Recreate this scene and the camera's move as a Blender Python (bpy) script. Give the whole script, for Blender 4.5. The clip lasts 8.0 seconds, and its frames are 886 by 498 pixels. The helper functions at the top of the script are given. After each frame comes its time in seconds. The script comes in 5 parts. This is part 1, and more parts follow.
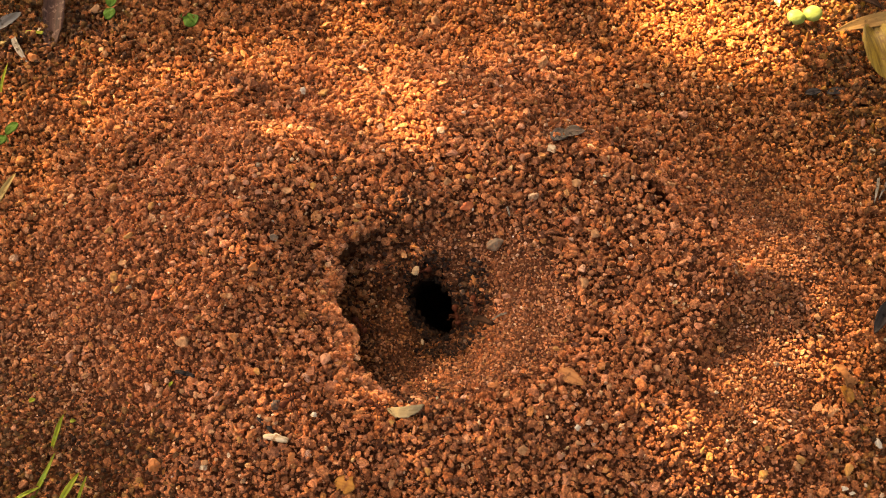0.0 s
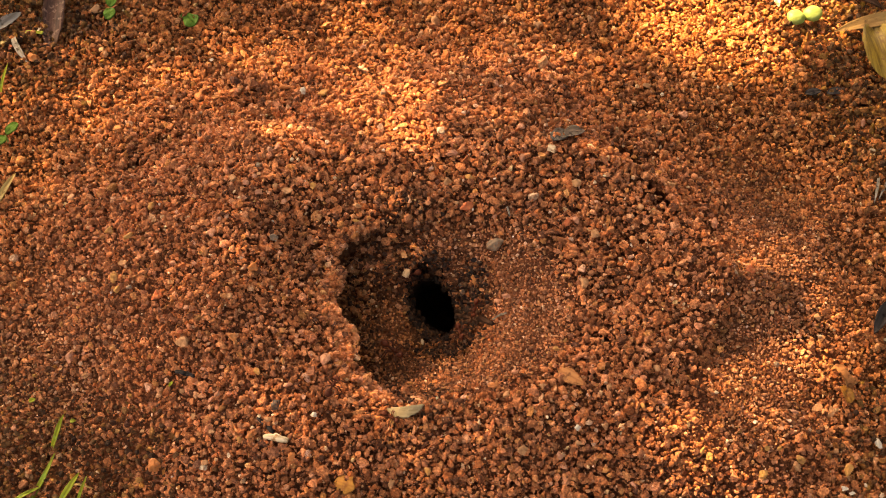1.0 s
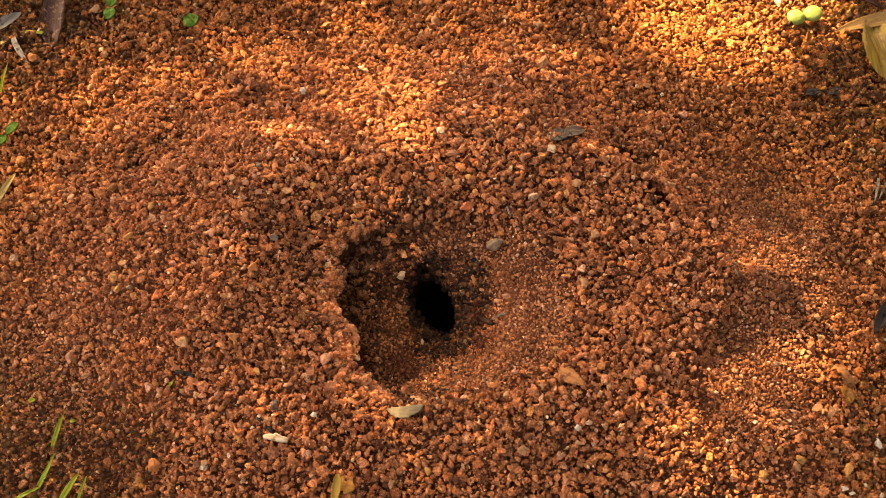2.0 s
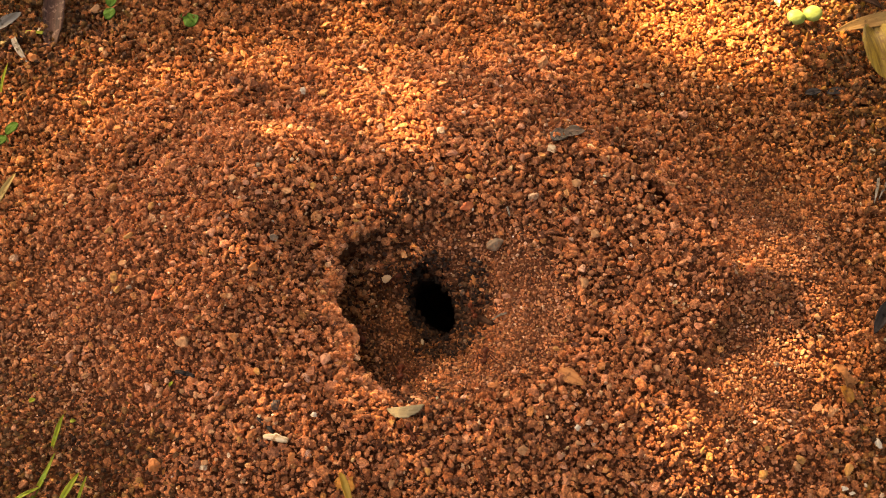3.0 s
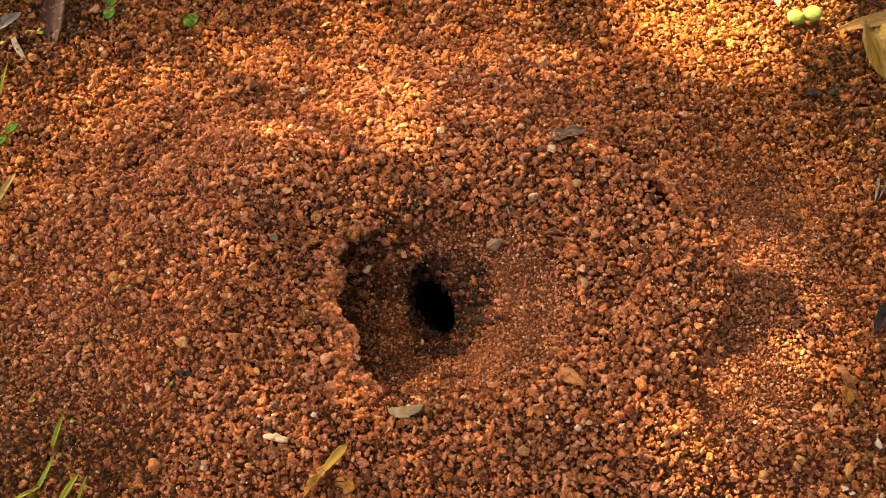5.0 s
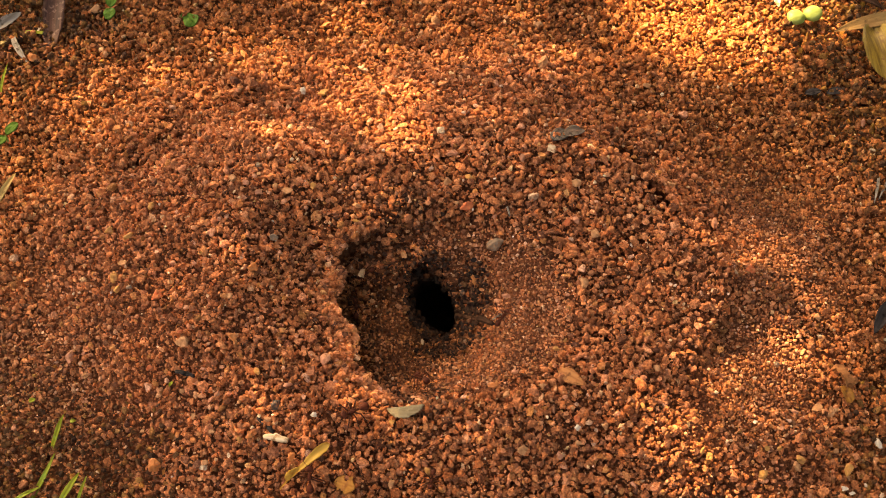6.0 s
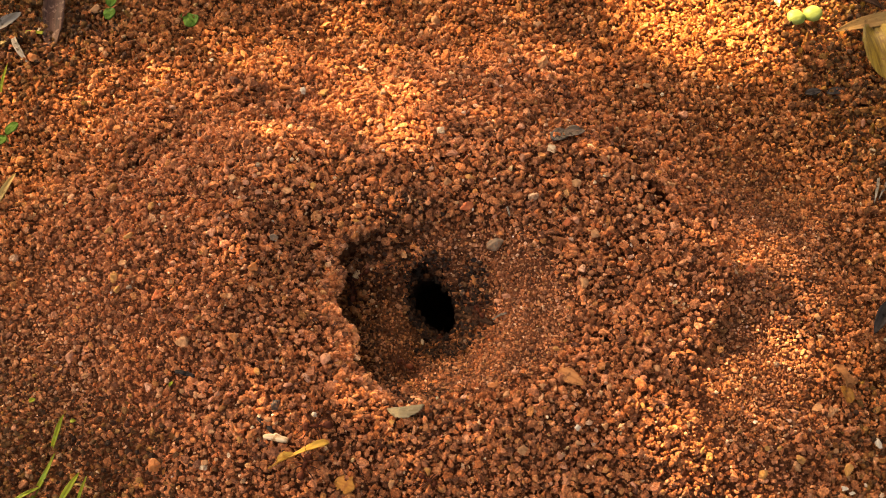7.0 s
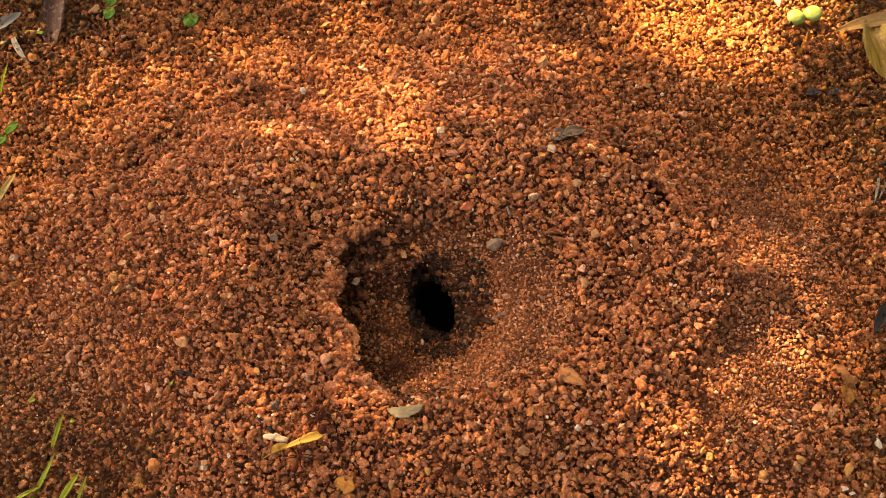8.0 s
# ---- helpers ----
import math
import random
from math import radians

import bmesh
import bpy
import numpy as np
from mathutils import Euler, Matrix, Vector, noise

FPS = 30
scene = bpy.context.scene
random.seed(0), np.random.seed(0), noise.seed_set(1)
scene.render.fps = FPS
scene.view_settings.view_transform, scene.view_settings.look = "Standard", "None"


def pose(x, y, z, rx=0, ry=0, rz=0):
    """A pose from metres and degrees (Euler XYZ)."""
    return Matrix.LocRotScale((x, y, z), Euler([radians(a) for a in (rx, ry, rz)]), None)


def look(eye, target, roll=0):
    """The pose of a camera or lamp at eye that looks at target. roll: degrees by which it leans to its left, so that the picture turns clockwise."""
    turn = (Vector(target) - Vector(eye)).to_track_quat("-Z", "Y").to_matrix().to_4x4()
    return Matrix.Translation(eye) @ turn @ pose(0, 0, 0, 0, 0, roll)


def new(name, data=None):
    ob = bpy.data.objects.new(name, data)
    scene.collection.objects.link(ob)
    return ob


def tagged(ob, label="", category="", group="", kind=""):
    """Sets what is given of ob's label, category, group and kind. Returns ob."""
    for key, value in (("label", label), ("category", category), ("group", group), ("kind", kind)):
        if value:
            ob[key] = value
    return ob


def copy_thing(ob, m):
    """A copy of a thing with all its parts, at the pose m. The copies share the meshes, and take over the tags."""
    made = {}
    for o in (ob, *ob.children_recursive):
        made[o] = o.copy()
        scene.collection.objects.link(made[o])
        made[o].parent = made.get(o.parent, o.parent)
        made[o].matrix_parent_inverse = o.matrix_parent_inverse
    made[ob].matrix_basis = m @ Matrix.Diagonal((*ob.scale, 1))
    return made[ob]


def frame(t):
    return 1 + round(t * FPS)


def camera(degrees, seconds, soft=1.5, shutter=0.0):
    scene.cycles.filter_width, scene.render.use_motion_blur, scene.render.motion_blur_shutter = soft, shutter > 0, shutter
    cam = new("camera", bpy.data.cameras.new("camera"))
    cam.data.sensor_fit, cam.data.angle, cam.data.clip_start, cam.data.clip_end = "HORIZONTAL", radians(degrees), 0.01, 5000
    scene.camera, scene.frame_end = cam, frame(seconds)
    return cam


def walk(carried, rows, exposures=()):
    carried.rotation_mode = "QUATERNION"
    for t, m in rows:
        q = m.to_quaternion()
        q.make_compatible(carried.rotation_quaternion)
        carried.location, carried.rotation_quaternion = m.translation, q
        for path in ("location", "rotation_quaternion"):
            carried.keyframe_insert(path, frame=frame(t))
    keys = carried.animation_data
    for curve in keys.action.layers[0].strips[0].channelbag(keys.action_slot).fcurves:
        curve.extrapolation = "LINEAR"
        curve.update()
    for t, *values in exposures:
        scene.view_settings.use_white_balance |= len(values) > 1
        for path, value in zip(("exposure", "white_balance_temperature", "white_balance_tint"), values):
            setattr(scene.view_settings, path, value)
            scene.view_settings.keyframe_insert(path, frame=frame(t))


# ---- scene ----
# ---------------------------------------------------------------- camera
cam = camera(35, 8.0, soft=1.0)
EYE, AIM = (0.0, -0.3556, 0.5379), (0.0, 0.0, 0.03)
walk(cam, [(0.0, look(EYE, AIM)), (8.0, look(EYE, AIM))], [(0.0, 2.86, 10300, 12), (8.0, 2.86, 10300, 12)])

# ---------------------------------------------------------------- sky and sun
SUN_WAY = Vector((-0.608, 0.529, 0.713)).normalized()          # from the nest towards the sun
world = bpy.data.worlds.new("sky")
scene.world = world
world.use_nodes = True
wn = world.node_tree
sky = wn.nodes.new("ShaderNodeTexSky")
sky.sky_type, sky.sun_disc = "NISHITA", False
sky.sun_elevation = math.asin(SUN_WAY.z)
sky.sun_rotation = math.atan2(SUN_WAY.x, SUN_WAY.y)
sky.air_density, sky.dust_density, sky.ozone_density = 0.7, 5.0, 0.6
wn.links.new(sky.outputs[0], wn.nodes["Background"].inputs[0])
wn.nodes["Background"].inputs[1].default_value = 0.10
sun = new("sun", bpy.data.lights.new("sun", "SUN"))
sun.data.energy, sun.data.angle, sun.data.color = 4.6, radians(0.5), (1.0, 0.80, 0.57)
sun.matrix_world = look(SUN_WAY * 6, (0, 0, 0))


# ---------------------------------------------------------------- materials
def shader(name, rough=0.8, spec=0.3):
    m = bpy.data.materials.new(name)
    m.use_nodes = True
    n = m.node_tree.nodes
    b = n["Principled BSDF"]
    b.inputs["Roughness"].default_value = rough
    b.inputs["Specular IOR Level"].default_value = spec
    return m, n, m.node_tree.links, b


def ramp(n, stops):
    r = n.new("ShaderNodeValToRGB")
    e = r.color_ramp.elements
    while len(e) < len(stops):
        e.new(0.5)
    for i, (p, c) in enumerate(stops):
        e[i].position, e[i].color = p, (*c, 1)
    return r


def grain(n, links, scale, detail=4.0, rough=0.6):
    c = n.new("ShaderNodeTexCoord")
    t = n.new("ShaderNodeTexNoise")
    t.inputs["Scale"].default_value, t.inputs["Detail"].default_value = scale, detail
    t.inputs["Roughness"].default_value = rough
    links.new(c.outputs["Object"], t.inputs["Vector"])
    return t


def mixed(n, links, kind, fac, a, b):
    m = n.new("ShaderNodeMix")
    m.data_type, m.blend_type = "RGBA", kind
    for key, v in ((0, fac), (6, a), (7, b)):
        if isinstance(v, (int, float)):
            m.inputs[key].default_value = v
        elif isinstance(v, tuple):
            m.inputs[key].default_value = (*v, 1)
        else:
            links.new(v, m.inputs[key])
    return m.outputs[2]


def bumped(n, links, b, height, strength, distance):
    u = n.new("ShaderNodeBump")
    u.inputs["Strength"].default_value, u.inputs["Distance"].default_value = strength, distance
    links.new(height, u.inputs["Height"])
    links.new(u.outputs[0], b.inputs["Normal"])


def soil(name, stops, pieces):
    """Laterite soil: each crumb has its own tone, fine grit on it, and a browner, duller topsoil low down beside the mound."""
    m, n, links, b = shader(name, 0.8, 0.18)
    r = ramp(n, stops)
    if pieces:
        g = n.new("ShaderNodeNewGeometry")
        links.new(g.outputs["Random Per Island"], r.inputs[0])
        again = n.new("ShaderNodeMath")
        again.operation = "MULTIPLY"
        again.inputs[1].default_value = 37.31
        links.new(g.outputs["Random Per Island"], again.inputs[0])
        part_of = n.new("ShaderNodeMath")
        part_of.operation = "FRACT"
        links.new(again.outputs[0], part_of.inputs[0])
        hue = ramp(n, [(0.0, (1.0, 0.86, 0.72)), (0.35, (1.0, 1.0, 1.0)), (0.55, (0.99, 1.03, 1.04)), (0.80, (0.96, 1.03, 1.28)), (0.9, (0.86, 0.98, 1.12)), (1.0, (1.05, 1.22, 0.95))])
        links.new(part_of.outputs[0], hue.inputs[0])
    else:
        links.new(grain(n, links, 260, 6).outputs[0], r.inputs[0])
    tone = mixed(n, links, "MULTIPLY", 1.0, r.outputs[0], hue.outputs[0]) if pieces else r.outputs[0]
    grit = ramp(n, [(0.36, (0.68, 0.65, 0.62)), (0.64, (1.32, 1.31, 1.30))])
    links.new(grain(n, links, 1150, 3).outputs[0], grit.inputs[0])
    c = mixed(n, links, "MULTIPLY", 1.0, tone, grit.outputs[0])
    blot = ramp(n, [(0.36, (0.80, 0.76, 0.72)), (0.64, (1.12, 1.08, 1.04))])
    links.new(grain(n, links, 34, 3).outputs[0], blot.inputs[0])
    c = mixed(n, links, "MULTIPLY", 1.0, c, blot.outputs[0])
    clod = ramp(n, [(0.34, (0.74, 0.72, 0.70)), (0.66, (1.20, 1.21, 1.23))])
    links.new(grain(n, links, 140, 2).outputs[0], clod.inputs[0])
    c = mixed(n, links, "MULTIPLY", 1.0, c, clod.outputs[0])
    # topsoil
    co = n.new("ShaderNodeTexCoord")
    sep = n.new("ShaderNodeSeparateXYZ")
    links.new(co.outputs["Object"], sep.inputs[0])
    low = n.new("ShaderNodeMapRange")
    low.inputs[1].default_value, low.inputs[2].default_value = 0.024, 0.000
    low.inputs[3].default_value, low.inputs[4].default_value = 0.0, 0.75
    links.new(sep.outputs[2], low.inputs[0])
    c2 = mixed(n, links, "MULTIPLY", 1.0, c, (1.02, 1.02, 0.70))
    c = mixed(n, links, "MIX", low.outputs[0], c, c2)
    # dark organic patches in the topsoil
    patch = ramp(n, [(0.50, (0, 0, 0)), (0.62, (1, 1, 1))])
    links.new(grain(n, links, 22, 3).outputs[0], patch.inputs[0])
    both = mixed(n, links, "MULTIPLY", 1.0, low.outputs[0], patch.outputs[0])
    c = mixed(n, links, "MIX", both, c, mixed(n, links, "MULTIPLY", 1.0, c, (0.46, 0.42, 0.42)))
    links.new(c, b.inputs["Base Color"])
    if pieces:
        bumped(n, links, b, grain(n, links, 1500, 4, 0.7).outputs[0], 1.0, 0.0008)
    else:
        knob = n.new("ShaderNodeTexVoronoi")
        knob.inputs["Scale"].default_value = 520
        links.new(co.outputs["Object"], knob.inputs["Vector"])
        turned = n.new("ShaderNodeMath")
        turned.operation = "MULTIPLY"
        turned.inputs[1].default_value = -1.0
        links.new(knob.outputs["Distance"], turned.inputs[0])
        bumped(n, links, b, turned.outputs[0], 1.0, 0.0015)
    return m


CRUMB = [(0.0, (0.10, 0.038, 0.019)), (0.08, (0.25, 0.088, 0.037)), (0.40, (0.42, 0.147, 0.059)),
         (0.75, (0.53, 0.193, 0.080)), (0.92, (0.60, 0.228, 0.098)), (0.98, (0.65, 0.30, 0.15)), (1.0, (0.68, 0.44, 0.27))]
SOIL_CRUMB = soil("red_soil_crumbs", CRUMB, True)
# shaft wall: soil colour darkened to put the hole's shade into it
SHAFT_SHADE = soil("shaded_shaft_soil", [(0.3, (0.035, 0.014, 0.007)), (0.7, (0.085, 0.031, 0.013))], False)
# bed coloured darker than the crumbs, to deepen the shade in their gaps
DARKENED_BED = soil("red_soil", [(0.3, (0.11, 0.038, 0.016)), (0.7, (0.24, 0.082, 0.034))], False)


# ---------------------------------------------------------------- the lie of the ground
def rnd(i, j, seed):
    v = np.sin(i * 127.1 + j * 311.7 + seed * 74.7) * 43758.5453
    return v - np.floor(v)


def lumps(x, y, size, seed):
    """Smooth noise from -1 to 1 with lumps of that size."""
    u, v = x / size, y / size
    i, j = np.floor(u), np.floor(v)
    a, b = u - i, v - j
    a, b = a * a * (3 - 2 * a), b * b * (3 - 2 * b)
    p = rnd(i, j, seed) * (1 - a) + rnd(i + 1, j, seed) * a
    q = rnd(i, j + 1, seed) * (1 - a) + rnd(i + 1, j + 1, seed) * a
    return 2 * (p * (1 - b) + q * b) - 1


def clumps(x, y, size, seed):
    """Rounded heaps of about that size with narrow clefts between them: 1 on top, 0 in the clefts."""
    u, v = x / size, y / size
    i, j = np.floor(u), np.floor(v)
    near, next_ = np.full(np.shape(u), 9.0), np.full(np.shape(u), 9.0)
    for a in (-1, 0, 1):
        for b in (-1, 0, 1):
            p, q = i + a, j + b
            d = np.hypot(p + rnd(p, q, seed) - u, q + rnd(p, q, seed + 1) - v) * (0.75 + 0.5 * rnd(p, q, seed + 2))
            next_ = np.minimum(next_, np.maximum(near, d))
            near = np.minimum(near, d)
    return np.clip((next_ - near) / 0.45, 0, 1) ** 0.5


def ease(a, b, v):
    t = np.clip((v - a) / (b - a), 0, 1)
    return t * t * (3 - 2 * t)


HOLE = (-0.0050, -0.0195)


def hole_r(x, y):
    """1 on the lip of the shaft, less inside it: an oblong mouth."""
    dx, dy = np.asarray(x) - HOLE[0], np.asarray(y) - HOLE[1]
    r = np.hypot((0.50 * dx - 0.866 * dy) / 0.0150, (0.866 * dx + 0.50 * dy) / 0.0104)
    return r * (1 + 0.14 * lumps(x, y, 0.006, 31))


CREVICES = ((0.0851, 0.0595, 0.0026, 0.014), (0.0876, 0.0531, 0.0032, 0.018), (0.0872, 0.0322, 0.0026, 0.014),
            (0.0944, 0.0247, 0.0027, 0.020), (0.0957, 0.0217, 0.0024, 0.018), (0.0988, 0.0163, 0.0021, 0.014))
EDGE_Y = [-0.088, -0.080, -0.072, -0.062, -0.044, -0.030, -0.016, -0.007, 0.002, 0.012]
EDGE_X = [-0.015, -0.028, -0.038, -0.044, -0.048, -0.053, -0.051, -0.054, -0.045, -0.030]


def ragged_edge(x, y):
    return 0.0042 * lumps(x, y, 0.008, 21) + 0.0070 * lumps(x, y, 0.021, 22)


def fineness(x, y):
    """1 where the soil is fine: in the bowl and on the slope outside the rim; 0 on the coarse rim."""
    bowl = ease(1.1, 0.7, np.hypot((x - 0.010) / 0.050, (y + 0.036) / 0.046))
    slope = np.exp(-(((x - 0.150) / 0.035) ** 2 + ((y - 0.01) / 0.07) ** 2))
    outer = 0.6 * np.exp(-(((x + 0.170) / 0.060) ** 2 + ((y + 0.060) / 0.070) ** 2))
    front = np.exp(-(((x - 0.134 - 0.25 * (y + 0.062)) / 0.026) ** 2 + ((y + 0.060) / 0.048) ** 2))
    return np.clip(np.maximum(np.maximum(bowl, 0.9 * slope), np.maximum(outer, front)), 0, 1)


def ground_z(x, y, fine=True):
    x, y = np.asarray(x, float), np.asarray(y, float)
    wob = 1 + 0.05 * lumps(x, y, 0.06, 3) + 0.03 * lumps(x, y, 0.025, 4)
    dx, dy = x - 0.006, y + 0.022
    turn = np.arctan2(dy, dx)
    rim = np.hypot(dx / 0.116, dy / 0.082) * wob
    z = np.interp(rim, [0, 0.6, 0.80, 0.92, 1.0, 1.2, 1.6, 2.1, 3.0, 4.5], [0.041, 0.045, 0.048, 0.0465, 0.044, 0.036, 0.019, 0.006, 0.001, 0.0])
    # the rim's shoulder, and the drop outside it on the side away from the sun
    side = ease(0.95, 0.45, np.abs(turn - 0.3))
    foot = np.interp(turn, [-1.2, -0.8, -0.46, -0.1, 0.2], [1.03, 0.98, 0.953, 1.013, 1.013])
    z = z - 0.0093 * side * ease(0, 1, (rim - foot + 0.05) / 0.066) * ease(2.6, 1.3, rim)
    z = z + 0.0043 * np.exp(-(((x - 0.120) / 0.0167) ** 2 + ((y + 0.012) / 0.0194) ** 2)) * ease(1.06, 0.98, rim - foot + 1)
    # a low spur that runs out from the shoulder
    out, off = (x - 0.1162) * 0.993 + (y + 0.0225) * 0.1165, (y + 0.0225) * 0.993 - (x - 0.1162) * 0.1165
    z = z + 0.0054 * np.exp(-(off / 0.0082) ** 2) * ease(-0.004, 0.008, out) * ease(0.0397, 0.0217, out)
    # bowl
    bx, by = x - 0.000, y + 0.033
    bowl = np.hypot(bx / 0.052, by / 0.047) * (1 + 0.10 * lumps(x, y, 0.022, 8) + 0.05 * lumps(x, y, 0.009, 9))
    z = z - (1 - 0.66 * ease(0.004, 0.040, x)) * np.interp(bowl, [0, 0.3, 0.7, 1.0, 1.5], [0.031, 0.025, 0.010, 0.003, 0.0])
    # the broken edge of the bowl: a small cliff
    edge = np.interp(y, EDGE_Y, EDGE_X)
    inside = x - edge + ragged_edge(x, y)
    z = z - 0.018 * ease(-0.0008, 0.0016, inside) * ease(0.055, 0.012, inside) * ease(-0.088, -0.052, y) * ease(0.017, 0.001, y)
    z = z - 0.007 * np.exp(-((inside - 0.0065) / 0.0050) ** 2) * ease(-0.085, -0.070, y) * ease(0.006, -0.006, y)
    # a swelling beyond the rim and a shallow trough before it
    z = z + 0.010 * np.exp(-(((x - 0.048) / 0.030) ** 2 + ((y - 0.108) / 0.024) ** 2))
    z = z + 0.005 * np.exp(-(((x + 0.09) / 0.05) ** 2 + ((y - 0.045) / 0.03) ** 2))
    # crevices in the rim
    for cx, cy, w, d in CREVICES:
        z = z - d * np.exp(-((x - cx) ** 2 + (y - cy) ** 2) / w ** 2)
    near = ease(1.5, 0.4, np.hypot(x, y))
    z = z + near * (0.0035 * lumps(x, y, 0.05, 1) + 0.0021 * lumps(x, y, 0.019, 2))
    if fine:
        z = z + near * (0.0012 * lumps(x, y, 0.0085, 5) + 0.0005 * lumps(x, y, 0.004, 6) + 0.0032 * (clumps(x, y, 0.0066, 61) - 0.7) * (1 - 0.7 * fineness(x, y)))
    return z


def ground_tilt(x, y):
    d = 0.002
    gx = (ground_z(x + d, y) - ground_z(x - d, y)) / (2 * d)
    gy = (ground_z(x, y + d) - ground_z(x, y - d)) / (2 * d)
    n = np.stack([-gx, -gy, np.ones_like(gx)], -1)
    return n / np.linalg.norm(n, axis=-1, keepdims=True)


def mesh_from(name, verts, faces, mat, smooth=False):
    me = bpy.data.meshes.new(name)
    faces = np.asarray(faces, np.int32)
    k = faces.shape[1]
    me.vertices.add(len(verts))
    me.vertices.foreach_set("co", np.asarray(verts, np.float32).ravel())
    me.loops.add(faces.size)
    me.loops.foreach_set("vertex_index", faces.ravel())
    me.polygons.add(len(faces))
    me.polygons.foreach_set("loop_start", np.arange(0, faces.size, k, dtype=np.int32))
    me.polygons.foreach_set("use_smooth", np.full(len(faces), smooth))
    me.update(calc_edges=True)
    me.materials.append(mat)
    return me


def bed_depth(x, y):
    """How deep the firm soil lies under the loose crumbs."""
    return 0.0036 - 0.0024 * fineness(x, y)


def build_ground():
    far = 0.34 * 1.28 ** np.arange(1, 27)
    along = np.concatenate([-far[::-1], np.arange(-0.34, -0.26, 0.008), np.arange(-0.26, 0.2601, 0.0019), np.arange(0.268, 0.34, 0.008), far])
    deep = np.concatenate([-far[::-1], np.arange(-0.34, -0.16, 0.009), np.arange(-0.16, 0.2401, 0.0019), np.arange(0.248, 0.34, 0.008), far])
    X, Y = np.meshgrid(along, deep, indexing="ij")
    Z = ground_z(X, Y)
    idx = np.arange(X.size).reshape(X.shape)
    f = np.stack([idx[:-1, :-1], idx[1:, :-1], idx[1:, 1:], idx[:-1, 1:]], -1).reshape(-1, 4)
    v = np.stack([X, Y, Z], -1).reshape(-1, 3)
    mid = v[f].mean(1)
    v = v - ground_tilt(v[:, 0], v[:, 1]) * bed_depth(v[:, 0], v[:, 1])[:, None]
    open_ = hole_r(mid[:, 0], mid[:, 1]) > 1
    ob = new("ground", mesh_from("ground", v, f[open_], DARKENED_BED, True))
    return tagged(ob, "bare red laterite soil heaped into a nest mound with a crater", "ground", kind="structure")


def build_tunnel():
    """The shaft of the nest: an uneven tube that leans away under the mound and closes far below."""
    rings, sides = 26, 40
    v, f = [], []
    for i in range(rings):
        s = i / (rings - 1)
        d = 0.10 * s
        for j in range(sides):
            a = 2 * math.pi * j / sides
            w = 0.98 + 0.4 * ease(0.06, 0.0, s) + 0.08 * math.sin(3 * a + 5 * s) + 0.06 * math.sin(7 * a - 9 * s)
            if i == rings - 1:
                w = 0.05
            p, q = 0.0155 * w * math.cos(a), 0.0106 * w * math.sin(a)
            x = HOLE[0] + 0.50 * p + 0.866 * q + 0.12 * d
            y = HOLE[1] - 0.866 * p + 0.50 * q + 0.62 * d
            lip = float(ground_z(x, y) - bed_depth(x, y))
            z = lip - 0.0006 if i == 0 else min(lip, 0.013) - d
            v.append((x, y, z))
    for i in range(rings - 1):
        for j in range(sides):
            k = (j + 1) % sides
            f.append((i * sides + j, (i + 1) * sides + j, (i + 1) * sides + k, i * sides + k))
    ob = new("tunnel", mesh_from("tunnel", v, f, SHAFT_SHADE, True))
    return tagged(ob, "dark open shaft of the nest in the crater's floor", "burrow", kind="structure")


# ---------------------------------------------------------------- crumbs of soil
def lump_shapes(count, level, rng):
    shapes = []
    for _ in range(count):
        bm = bmesh.new()
        if level:
            bmesh.ops.create_icosphere(bm, subdivisions=level, radius=1)
        else:
            for c in ((1, 0, 0), (0, 1, 0), (0, 0, 1), (-1, 0, 0), (0, -1, 0), (0, 0, -1)):
                bm.verts.new(c)
            bmesh.ops.convex_hull(bm, input=bm.verts)
            bm.verts.index_update()
        co = np.array([v.co[:] for v in bm.verts])
        fa = np.array([[v.index for v in f.verts] for f in bm.faces])
        bm.free()
        clod = rng.random() < 0.55                       # a clod of grains, or a stony chip
        if clod:
            lobes = rng.normal(size=(11 if level > 1 else 7, 3))
            lobes /= np.linalg.norm(lobes, axis=1, keepdims=True)
            co = co * (0.72 + 0.36 * np.exp((8 if level > 1 else 5) * (co @ lobes.T - 1)).max(1))[:, None]
        cuts = rng.normal(size=(4 if clod else 11, 3))
        cuts /= np.linalg.norm(cuts, axis=1, keepdims=True)
        for c in cuts:                                   # planed faces
            over = co @ c - rng.uniform(0.34, 0.72)
            co = co - np.outer(np.maximum(over, 0), c)
        co = co * (1 + rng.uniform(-1, 1, (len(co), 1)) * (0.12 if level > 1 else 0.22))
        co = co * rng.uniform(0.60, 1.30, 3)
        shapes.append((co / np.abs(co).max() * 1.0, fa))
    return shapes


def turns(n, rng):
    q = rng.normal(size=(n, 4))
    q /= np.linalg.norm(q, axis=1, keepdims=True)
    w, x, y, z = q.T
    return np.stack([np.stack([1 - 2 * (y * y + z * z), 2 * (x * y - z * w), 2 * (x * z + y * w)], -1),
                     np.stack([2 * (x * y + z * w), 1 - 2 * (x * x + z * z), 2 * (y * z - x * w)], -1),
                     np.stack([2 * (x * z - y * w), 2 * (y * z + x * w), 1 - 2 * (x * x + y * y)], -1)], -2)


def in_stretch(x, y):
    """The trapezium of ground round the nest that is strewn with loose crumbs."""
    return (y > -0.142) & (y < 0.215) & (np.abs(x) < 0.197 + 0.19 * (y + 0.11))


